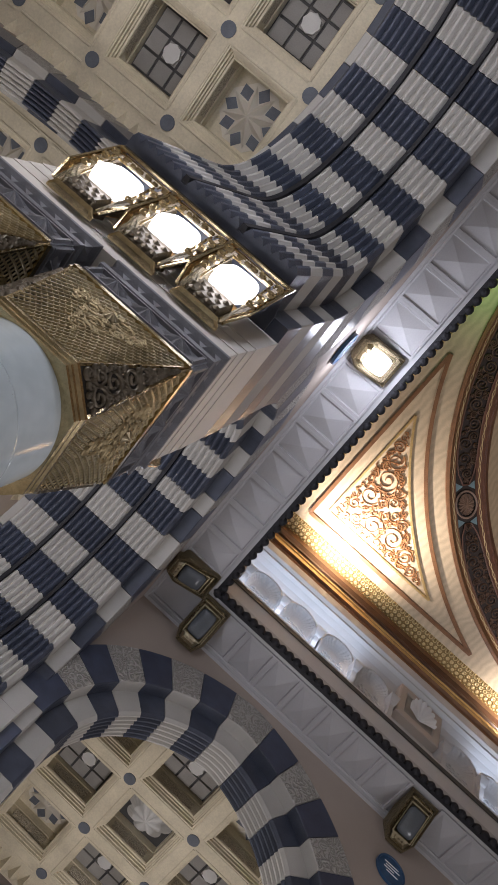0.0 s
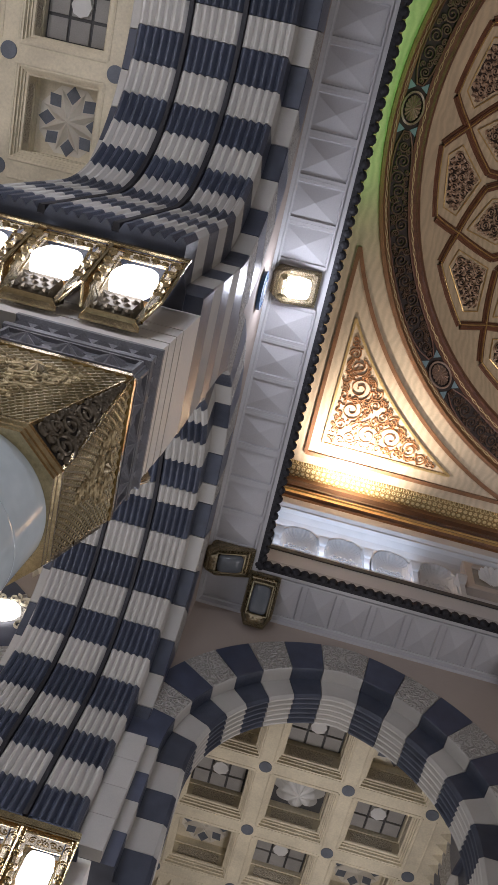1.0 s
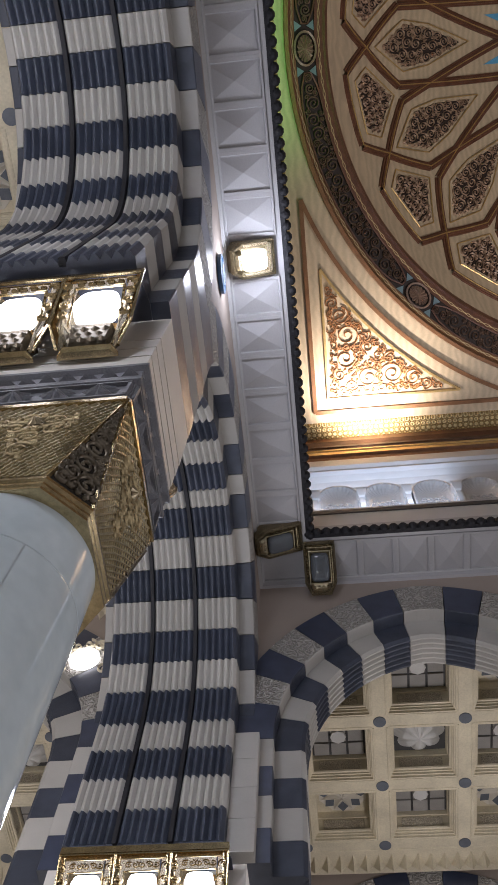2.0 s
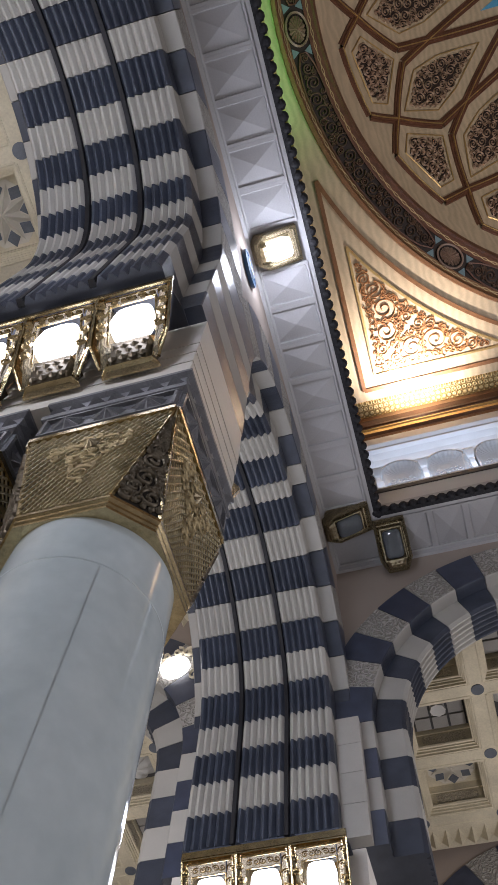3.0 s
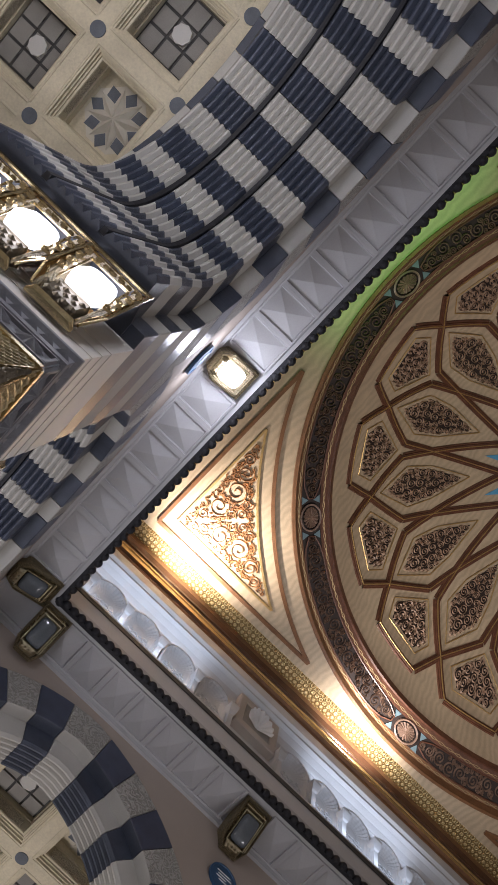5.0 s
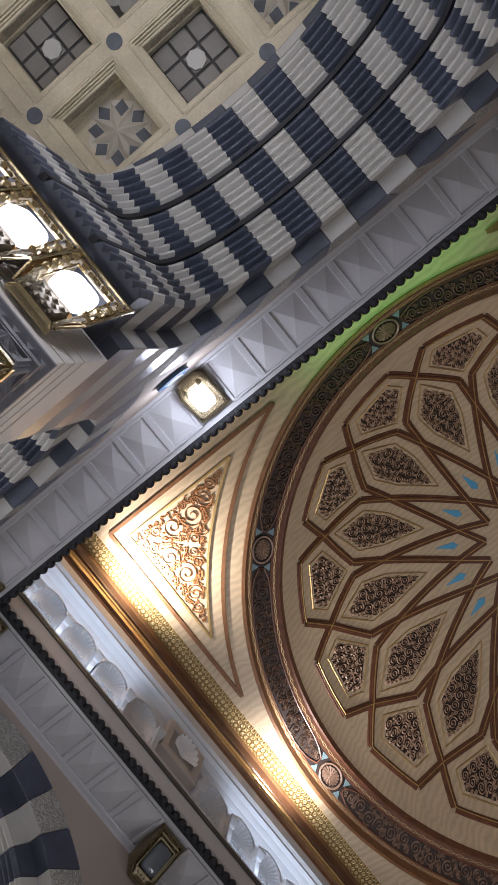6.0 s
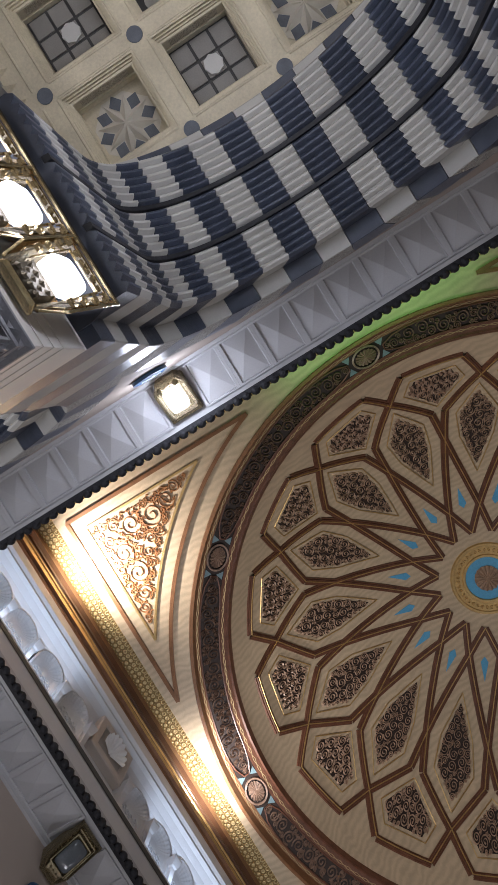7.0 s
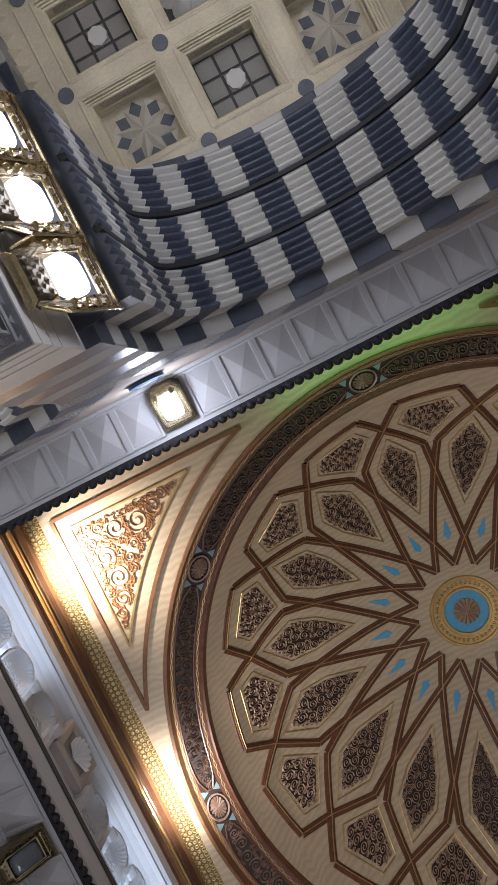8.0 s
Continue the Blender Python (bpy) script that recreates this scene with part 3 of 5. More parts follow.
# ---------------------------------------------------------------- columns and piers
def column():
    """Marble shaft with a brass capital and a charcoal abacus, centred on its axis."""
    ob = empty("column", "pale blue-grey polished marble column with a pierced brass capital", "column")
    bm = bmesh.new()
    lathe(bm, [(0.444, 0.6), (0.444, 3.0), (0.443, 4.705), (0.443, 4.712), (0.4385, 4.716)], 64)
    part("shaft", bm, MARBLE, ob, smooth=True)
    bm = bmesh.new()
    lathe(bm, [(0.4385, 4.716), (0.443, 4.72), (0.443, 4.727), (0.4425, 4.9), (0.442, 5.14)], 64)
    part("shaft_top", bm, MARBLE, ob, smooth=True)
    for a in (-52, 128):
        bm = bmesh.new()
        ca, sa = math.cos(radians(a)), math.sin(radians(a))
        rings(bm, [[(0.4425 * ca - e * sa, 0.4425 * sa + e * ca, z), (0.4448 * ca - e * sa, 0.4448 * sa + e * ca, z)] for e, z in ((-0.0012, 0.6), (-0.0012, 4.7), (0.0012, 4.7), (0.0012, 0.6))], closed=False, cap=False)
        part("seam", bm, PANEL, ob, "fine grey joint")
    bm = bmesh.new()
    def oct_(r, z):
        e = r * 0.56
        return [(r, e, z), (e, r, z), (-e, r, z), (-r, e, z), (-r, -e, z), (-e, -r, z), (e, -r, z), (r, -e, z)]
    rings(bm, [oct_(r, z) for r, z in ((0.43, 5.09), (0.45, 5.09), (0.45, 5.11), (0.446, 5.12), (0.455, 5.13), (0.455, 5.15), (0.45, 5.16), (0.464, 5.175), (0.464, 5.2), (0.452, 5.21), (0.43, 5.21))])
    part("collar", bm, BRASS, ob, "polished brass octagonal collar")
    o, t, zt = oct_(0.452, 5.21), 0.485, 6.2
    # the octagon's corners o[0], o[1] belong to the square corner at 45 degrees, and so on round
    for k in range(4):
        turn = pose(0, 0, 0, 0, 0, 90 * k)
        apex, nxt = Vector((t, t, zt)), Vector((-t, t, zt))
        p0, p1, p2 = Vector(o[0]), Vector(o[1]), Vector(o[2])
        bm = bmesh.new()
        bm.faces.new([bm.verts.new(turn @ v) for v in (p0, p1, apex)])
        tri = part("corner_panel", bm, SHADOW, ob, "dark bronze scroll panel on a shade-coloured backing")
        ux = (p0 - p1).normalized()
        mid = (p0 + p1) / 2
        uy = (apex - mid).normalized()
        nn = ux.cross(uy).normalized()
        nn = nn if nn.dot(Vector((1, 1, 0))) > 0 else -nn
        hw, hh = (p0 - p1).length / 2, (apex - mid).length
        lift = lambda x, y, h: turn @ (mid + ux * x + uy * y + nn * (h + 0.004))
        part("scrollwork", arabesque([(-hw, 0.02), (hw, 0.02), (0.0, hh * 0.97)], 0.075, 0.011, 0.024, lift, 31 + k, 0.22), BRONZED, tri, smooth=True)
        bm = bmesh.new()
        bm.faces.new([bm.verts.new(turn @ v) for v in (p1, p2, nxt, apex)])
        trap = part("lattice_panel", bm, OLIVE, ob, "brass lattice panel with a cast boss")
        bm = bmesh.new()
        nrm = (p2 - p1).cross(apex - p1).normalized()
        nrm = nrm if nrm.y > 0 else -nrm
        sheet = lambda u, v, h: turn @ ((p1.lerp(p2, u)).lerp(apex.lerp(nxt, u), v) + nrm * h)
        for q in range(-14, 15):
            for sg in (-1, 1):
                # diagonal bars in the panel's own axes
                a0 = q / 14.0
                v0, v1 = max(0.0, -a0), min(1.0, 1.0 - a0)
                if v1 - v0 < 0.02:
                    continue
                f = (lambda c: c) if sg > 0 else (lambda c: 1 - c)
                loops = []
                for i in range(4):
                    v = v0 + (v1 - v0) * i / 3
                    u = a0 + v
                    loops.append([sheet(f(min(1, max(0, u + d))), v, h) for d, h in ((-0.0145, 0.002), (-0.008, 0.014 if sg > 0 else 0.009), (0.008, 0.014 if sg > 0 else 0.009), (0.0145, 0.002))])
                rings(bm, loops, closed=False, cap=False)
        part("lattice", bm, RELIEF, trap)
        lift2 = lambda x, y, h: sheet(0.5 + x / 0.75, y, h + 0.012)
        field = [(-0.23, 0.78), (-0.26, 0.62), (-0.12, 0.5), (-0.06, 0.22), (0.06, 0.22), (0.12, 0.5), (0.26, 0.62), (0.23, 0.78), (0.0, 0.86)]
        part("scrollwork", arabesque(field, 0.085, 0.007, 0.012, lift2, 41 + k, 0.3, 0.9), CASTB, trap, smooth=True)
        bm = bmesh.new()
        hub = bm.verts.new(sheet(0.5, 0.7, 0.06))
        rim = [bm.verts.new(sheet(0.5 + 0.06 * math.cos(math.pi * i / 8), 0.7 + 0.05 * math.sin(math.pi * i / 8), 0.03 if i % 2 else 0.02)) for i in range(16)]
        for i in range(16):
            bm.faces.new((rim[i], rim[(i + 1) % 16], hub))
        part("boss", bm, LATTICE, trap, "fluted brass boss")
        bm = bmesh.new()
        for u, v in ((p0, apex), (p1, apex)):
            tube(bm, [turn @ u, turn @ v], 0.014)
        tube(bm, [turn @ (apex + Vector((0, 0, -0.012))), turn @ (nxt + Vector((0, 0, -0.012)))], 0.034)
        tube(bm, [turn @ (apex + Vector((-0.01, -0.008, -0.075))), turn @ (nxt + Vector((0.01, -0.008, -0.075)))], 0.012)
        part("edging", bm, BRASS, ob)
    bm = bmesh.new()
    ab = lambda z: 6.19 + (z - 5.99) * 0.79
    sq = lambda r, z: [(-r, -r, z), (r, -r, z), (r, r, z), (-r, r, z)]
    rings(bm, [sq(r, ab(z)) for r, z in ((0.4, 5.99), (0.49, 5.99), (0.495, 6.04), (0.48, 6.05), (0.48, 6.42), (0.51, 6.44), (0.515, 6.5), (0.49, 6.52), (0.49, 6.72), (0.525, 6.75), (0.525, 6.8))])
    part("abacus", bm, ABACUS, ob, "charcoal carved stone abacus")
    bm = bmesh.new()
    # faceted bosses on the abacus faces
    for k in range(4):
        m = pose(0, 0, 0, 0, 0, 90 * k)
        for s in (-0.28, 0, 0.28):
            # eight-rayed faceted boss
            tip = bm.verts.new(m @ Vector((s, 0.545, ab(6.235))))
            vs = [bm.verts.new(m @ Vector((s + (0.125 if i % 2 == 0 else 0.085) * math.cos(math.pi * i / 8), 0.483 + (0.012 if i % 2 == 0 else 0.0),
                                           ab(6.235) + (0.105 if i % 2 == 0 else 0.07) * math.sin(math.pi * i / 8)))) for i in range(16)]
            for i in range(16):
                bm.faces.new((vs[i], vs[(i + 1) % 16], tip))
        for x0, x1, z0, z1 in ((-0.47, 0.47, 6.065, 6.1), (-0.47, 0.47, 6.375, 6.41), (-0.47, -0.435, 6.1, 6.375), (0.435, 0.47, 6.1, 6.375)):
            loops = []
            for d, e in ((0.48, 0.0), (0.508, 0.006), (0.508, 0.02)):
                loops.append([m @ Vector((x, d, ab(z))) for x, z in ((x0 + e, z0 + e), (x1 - e, z0 + e), (x1 - e, z1 - e), (x0 + e, z1 - e))])
            rings(bm, loops[:2])
        for s in range(7):
            x = -0.42 + s * 0.14
            loop = [m @ Vector((x + dx, 0.491, ab(6.62) + dz)) for dx, dz in ((-0.07, -0.04), (0.07, -0.04), (0.0, 0.045))]
            tip = bm.verts.new(m @ Vector((x, 0.55, ab(6.61))))
            vs = [bm.verts.new(v) for v in loop]
            for i in range(3):
                bm.faces.new((vs[i], vs[(i + 1) % 3], tip))
    part("bosses", bm, ABACUS, ob)
    bm = bmesh.new()
    lathe(bm, [(0.46, 0.6), (0.55, 0.58), (0.58, 0.5), (0.52, 0.44), (0.56, 0.36)], 32)
    box(bm, -0.6, 0.6, -0.6, 0.6, 0.0, 0.36)
    part("base", bm, BLOCKM, ob)
    return ob


COLUMN = column()
COLUMN.matrix_world = pose(-9.15, 3, 0)
COLUMN["group"] = "columns of the hall"
PLACES = [(-10.35, 3)] + [(x, y) for y in (9.15, -3, -9) for x in (-9.15, -10.35)] + [(-3, 9.15), (3, 9.15)] + [
    (-17.2, y) for y in (-3, 3, 9.15)] + [(x, 15.5) for x in (-9.75, -3)]
for x, y in PLACES:
    copy_thing(COLUMN, pose(x, y, 0))


def lantern():
    """One brass wall lantern of a pier; local y points out of the wall, z up, its back at y = 0."""
    ob = empty("pier_lantern", "brass pier lantern with lit white glass and a pierced bottom basket", "lamp")

    def plan(hb, hf, d, z):
        return [(-hb, 0, z), (hb, 0, z), (hb, d * 0.35, z), (hf, d, z), (-hf, d, z), (-hb, d * 0.35, z)]
    bm = bmesh.new()
    rings(bm, [plan(*r) for r in ((0.185, 0.15, 0.055, 0.0), (0.2, 0.165, 0.065, 0.01), (0.2, 0.165, 0.075, 0.02), (0.19, 0.155, 0.065, 0.026), (0.195, 0.16, 0.085, 0.04), (0.18, 0.15, 0.08, 0.045))])
    part("tray", bm, BRASS, ob, "polished brass tray")
    bm = bmesh.new()
    rings(bm, [plan(*r) for r in ((0.15, 0.12, 0.09, 0.055), (0.145, 0.12, 0.13, 0.1), (0.155, 0.13, 0.165, 0.3), (0.165, 0.135, 0.18, 0.33), (0.15, 0.1, 0.14, 0.35))])
    basket = part("basket", bm, BRONZED, ob, "dark cast bronze basket")
    bm = bmesh.new()
    for r in range(3):
        for c in range(4 - r % 2):
            x, y, z = -0.105 + 0.07 * c + 0.035 * (r % 2), 0.118 + 0.02 * r, 0.09 + 0.085 * r
            base = [bm.verts.new((x + dx, y + 0.006 * dz / 0.04, z + dz)) for dx, dz in ((-0.034, 0.0), (-0.02, -0.034), (0, -0.05), (0.02, -0.034), (0.034, 0.0), (0, 0.045))]
            tip = bm.verts.new((x, y + 0.024, z - 0.02))
            for i in range(6):
                bm.faces.new((base[i], base[(i + 1) % 6], tip))
    part("leaf_studs", bm, BRONZED, basket)
    bm = bmesh.new()
    box(bm, -0.11, 0.11, 0.004, 0.02, 0.1, 1.12)
    part("back_plate", bm, AMBER, ob, "amber gilded back plate")
    bm = bmesh.new()
    n, loops = 24, []
    power = lambda v: math.copysign(abs(v) ** 0.55, v)
    for z, s in ((0.36, 0.6), (0.4, 0.86), (0.47, 0.97), (0.56, 1.0), (0.78, 1.0), (0.86, 0.9)):
        loops.append([(0.142 * s * power(math.cos(2 * math.pi * i / n)), 0.232 + 0.105 * s * power(math.sin(2 * math.pi * i / n)), z) for i in range(n)])
    rings(bm, loops)
    part("glass", bm, GLASS, ob, "glowing white glass bowl", smooth=True)
    # sloping skirt from the tray up to the front edge: amber reveal outside, pierced lace inside
    low, knee, high = (0.07, 0.05), (0.2, 0.3), (0.41, 1.08)
    wide = (-0.078, 0.0, 0.0)
    for sx in (-1, 1):
        bm = bmesh.new()
        rings(bm, [[(sx * (0.272 + e), y - 0.01, z), (sx * (0.232 + e), y - 0.02, z + 0.05)] for (y, z), e in zip((low, knee, high), wide)], closed=False, cap=False)
        part("reveal", bm, AMBER, ob, "amber gilded reveal")
        bm = bmesh.new()
        rings(bm, [[(sx * (0.232 + e), y - 0.02, z + 0.05), (sx * (0.176 + e * 0.4), y - 0.03, z + 0.02)] for (y, z), e in zip(((0.08, 0.08), knee, (0.385, 1.05)), wide)], closed=False, cap=False)
        part("lace_side", bm, LACE, ob, "pierced brass side, holes glowing as if lit from behind")
        bm = bmesh.new()
        tube(bm, [(sx * 0.2, *low), (sx * 0.27, *knee), (sx * 0.28, *high), (sx * 0.28, 0.41, 1.16)], 0.013)
        tube(bm, [(sx * 0.155, low[0], 0.1), (sx * 0.232, knee[0] - 0.02, knee[1] + 0.045), (sx * 0.232, 0.385, 1.09)], 0.009)
        tube(bm, [(sx * 0.174, 0.14, 0.34), (sx * 0.174, 0.36, 0.87), (sx * 0.1, 0.362, 0.87)], 0.01)
        part("edge_bar", bm, BRASS, ob)
        bm = bmesh.new()
        x0, x1 = sorted((sx * 0.274, sx * 0.288))
        inward = lambda x, y: x - sx * 0.17 * (1 - y / 0.41)
        rings(bm, [[(inward(x, p[0]), *p) for p in (knee, high, (0.41, 1.16), (0.02, 1.16), (0.02, 0.3))] for x in (x0, x1)])
        rings(bm, [[(sx * (0.12 + d), 0.01, 0.05), (sx * (0.19 + d), *low), (sx * (0.19 + d), *knee), (sx * (0.11 + d), 0.01, 0.3)] for d in (0.0, 0.008)])
        part("side_plate", bm, HOUSING, ob, "dim cast brass side plate")
    bm = bmesh.new()
    rings(bm, [[(-0.17, y, z), (0.17, y, z)] for y, z in ((0.35, 0.87), (0.384, 1.02))], closed=False, cap=False)
    part("lace_top", bm, LACE, ob, "pierced front strip with glowing holes")
    bm = bmesh.new()
    tube(bm, [(-0.28, *high), (0.28, *high)], 0.015)
    tube(bm, [(-0.23, 0.388, 1.03), (0.23, 0.388, 1.03)], 0.009)
    tube(bm, [(-0.17, 0.352, 0.87), (0.17, 0.352, 0.87)], 0.009)
    box(bm, -0.285, 0.285, 0.4, 0.425, 1.1, 1.2)
    part("front_frame", bm, BRASS, ob)
    bm = bmesh.new()
    box(bm, -0.225, 0.225, 0.375, 0.382, 1.03, 1.15)
    part("front_plate", bm, AMBER, ob)
    for sx in (-1, 1):
        for k in range(4):
            bm = bmesh.new()
            fl = lambda x, y, h: (sx * (x + 0.012 * (y - 0.3)), 0.2 + 0.27 * (y - 0.3) + h, y)
            curl(bm, (0.207 + 0.006 * k, 0.42 + 0.17 * k), 0.05, 1.0 + k, 1.4, 0.007, 0.02, sx, fl)
            part("scroll", bm, BRASS, ob)
    for k in range(5):
        bm = bmesh.new()
        fl = lambda x, y, h: (x, 0.35 + 0.22 * (y - 0.87) + h, y)
        curl(bm, (-0.136 + 0.068 * k, 0.945), 0.04, 0.6 * k, 1.3, 0.006, 0.018, 1 if k % 2 else -1, fl)
        part("scroll", bm, BRASS, ob)
    bm = bmesh.new()
    rings(bm, [plan(0.28, 0.22, 0.42, z) for z in (1.2, 1.23)])
    part("lid", bm, DARK, ob, "dark stone lid")
    return ob


def pier(x, y, turn=0):
    """Stepped white block above the capitals, up to the springing stones."""
    ob = empty("pier_block", "stepped white stone pier block above the capitals", "pier")
    for z0, z1, g in ((6.83, 7.05, 0.0), (7.056, 7.25, 0.005), (7.256, 7.45, 0.01), (7.456, BLOCK, 0.015)):
        bm = bmesh.new()
        box(bm, -FACE - THICK + 0.02 - g, -FACE - 0.012 + g, y - 0.51 - g, y + 0.51 + g, z0, z1)
        part("course", bm, BLOCKM, ob)
    return ob


LANTERN = None
for y in (-9.17, -3, 3, 9.17):
    pier(-9, y)
    for side in (-1, 1):
        if (y, side) in ((-9.17, -1), (9.17, 1)):
            continue
        for x in (-9.09, -9.7, -10.31):
            # local y of the lantern points away from the pier along the arcade
            m = pose(x, y + side * 0.545, 6.99, 0, 0, 0 if side > 0 else 180) @ Matrix.Diagonal((1.05, 1, 0.9, 1))
            if LANTERN is None:
                LANTERN = lantern()
                LANTERN.matrix_world = m
                LANTERN["group"] = "pier lanterns"
            else:
                copy_thing(LANTERN, m)
for x in (-3, 3):
    ob = empty("pier_block", "white stone pier block above a single capital", "pier")
    for z0, z1, g in ((6.83, 7.2, 0.0), (7.205, 7.6, 0.015), (7.605, BLOCK, 0.03)):
        bm = bmesh.new()
        box(bm, x - 0.5 - g, x + 0.5 + g, FACE + 0.05 - g, FACE + 0.97 + g, z0, z1)
        part("course", bm, BLOCKM, ob)
# plain pale quoins where the two arcades meet
ob = empty("corner_pier", "plain pale stone quoins at the corner of the court", "pier")
for i in range(4):
    bm = bmesh.new()
    box(bm, -FACE - STEP + 0.004, -8.54, 8.46, 8.636, BLOCK + i * 0.46, BLOCK + i * 0.46 + 0.455)
    part("quoin", bm, WHITE, ob)


# ---------------------------------------------------------------- coffered aisle ceilings
def coffers(name, cx, cy, nx=3, ny=3):
    ob = empty(name, "cream plaster coffered ceiling with stars and grid panels", "ceiling", kind="structure")
    x0, x1, y0, y1 = cx - nx * PITCH / 2, cx + nx * PITCH / 2, cy - ny * PITCH / 2, cy + ny * PITCH / 2
    b, top = 0.17, BEAM + 0.62
    bm = bmesh.new()
    # beams, stepped
    for i in range(nx + 1):
        x = x0 + i * PITCH
        box(bm, x - b, x + b, y0 - b, y1 + b, BEAM, top)
        box(bm, x - b - 0.05, x + b + 0.05, y0 - b, y1 + b, BEAM + 0.1, top)
        box(bm, x - b - 0.025, x + b + 0.025, y0 - b, y1 + b, BEAM + 0.05, top)
        box(bm, x - b - 0.075, x + b + 0.075, y0 - b, y1 + b, BEAM + 0.46, top)
    for j in range(ny + 1):
        y = y0 + j * PITCH
        for i in range(nx):
            xa = x0 + i * PITCH + b
            box(bm, xa, xa + PITCH - 2 * b, y - b, y + b, BEAM + 0.003, top)
            box(bm, xa, xa + PITCH - 2 * b, y - b - 0.05, y + b + 0.05, BEAM + 0.103, top)
            box(bm, xa, xa + PITCH - 2 * b, y - b - 0.025, y + b + 0.025, BEAM + 0.053, top)
            box(bm, xa, xa + PITCH - 2 * b, y - b - 0.075, y + b + 0.075, BEAM + 0.463, top)
    # bead mouldings along both edges of every beam
    for i in range(nx + 1):
        for j in range(ny + 1):
            x, y = x0 + i * PITCH, y0 + j * PITCH
            for e in (-b + 0.045, b - 0.045):
                if j < ny:
                    tube(bm, [(x + e, y + 0.14, BEAM + 0.004), (x + e, y + PITCH - 0.14, BEAM + 0.004)], 0.022, 6)
                if i < nx:
                    tube(bm, [(x + 0.14, y + e, BEAM + 0.007), (x + PITCH - 0.14, y + e, BEAM + 0.007)], 0.022, 6)
            for e in (-b - 0.06, b + 0.06):
                if j < ny:
                    tube(bm, [(x + e, y + b, BEAM + 0.16), (x + e, y + PITCH - b, BEAM + 0.16)], 0.03, 6)
                if i < nx:
                    tube(bm, [(x + b, y + e, BEAM + 0.163), (x + PITCH - b, y + e, BEAM + 0.163)], 0.03, 6)
    # margin slab
    box(bm, x0 - 0.75, x1 + 0.75, y0 - 0.75, y1 + 0.75, top, top + 0.1)
    for s in (-1, 1):
        box(bm, x0 - 0.75, x1 + 0.75, (y0 - b - 0.6 if s < 0 else y1 + b), (y0 - b if s < 0 else y1 + b + 0.6), BEAM + 0.02, BEAM + 0.3)
        box(bm, (x0 - b - 0.6 if s < 0 else x1 + b), (x0 - b if s < 0 else x1 + b + 0.6), y0 - b, y1 + b, BEAM + 0.02, BEAM + 0.3)
    # toothed frieze round the margin
    zt = BEAM - 0.02
    for s in (-1, 1):
        for axis in (0, 1):
            base = (y0 - b - 0.06 if s < 0 else y1 + b + 0.06) if axis == 0 else (x0 - b - 0.06 if s < 0 else x1 + b + 0.06)
            n = int((x1 - x0) / 0.25) if axis == 0 else int((y1 - y0) / 0.25)
            for k in range(n):
                u = (x0 if axis == 0 else y0) + (k + 0.5) * 0.251
                q = [(u - 0.124, base + s * 0.36), (u + 0.124, base + s * 0.36), (u, base + s * 0.02)]
                q = q if axis == 0 else [(v, w) for w, v in q]
                lo = [bm.verts.new((*v, BEAM + 0.02)) for v in q]
                mid = bm.verts.new((sum(v[0] for v in q) / 3, sum(v[1] for v in q) / 3, BEAM - 0.2))
                for i in range(3):
                    bm.faces.new((lo[i], lo[(i + 1) % 3], mid))
    part("ceiling_beams", bm, CREAM, ob)
    # carved friezes on the coffer sides
    bm = bmesh.new()
    for i in range(nx):
        for j in range(ny):
            u, v, e = x0 + (i + 0.5) * PITCH, y0 + (j + 0.5) * PITCH, PITCH / 2 - b - 0.052
            for s in (-1, 1):
                box(bm, u - e * 0.75, u + e * 0.75, v + s * e - 0.012, v + s * e + 0.012, BEAM + 0.22, BEAM + 0.42)
                box(bm, u + s * e - 0.012, u + s * e + 0.012, v - e * 0.75, v + e * 0.75, BEAM + 0.22, BEAM + 0.42)
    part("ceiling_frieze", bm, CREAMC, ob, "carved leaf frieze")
    # blue bosses on the crossings
    bm = bmesh.new()
    for i in range(nx + 1):
        for j in range(ny + 1):
            loop = [(x0 + i * PITCH + 0.115 * math.cos(a * math.pi / 8), y0 + j * PITCH + 0.115 * math.sin(a * math.pi / 8)) for a in range(16)]
            solid(bm, loop, BEAM - 0.02, BEAM + 0.01)
    part("ceiling_boss", bm, SLATE, ob, "round slate-blue bosses")
    # fillings
    star, tiles, slabs, joints, rose, shell = (bmesh.new() for _ in range(6))
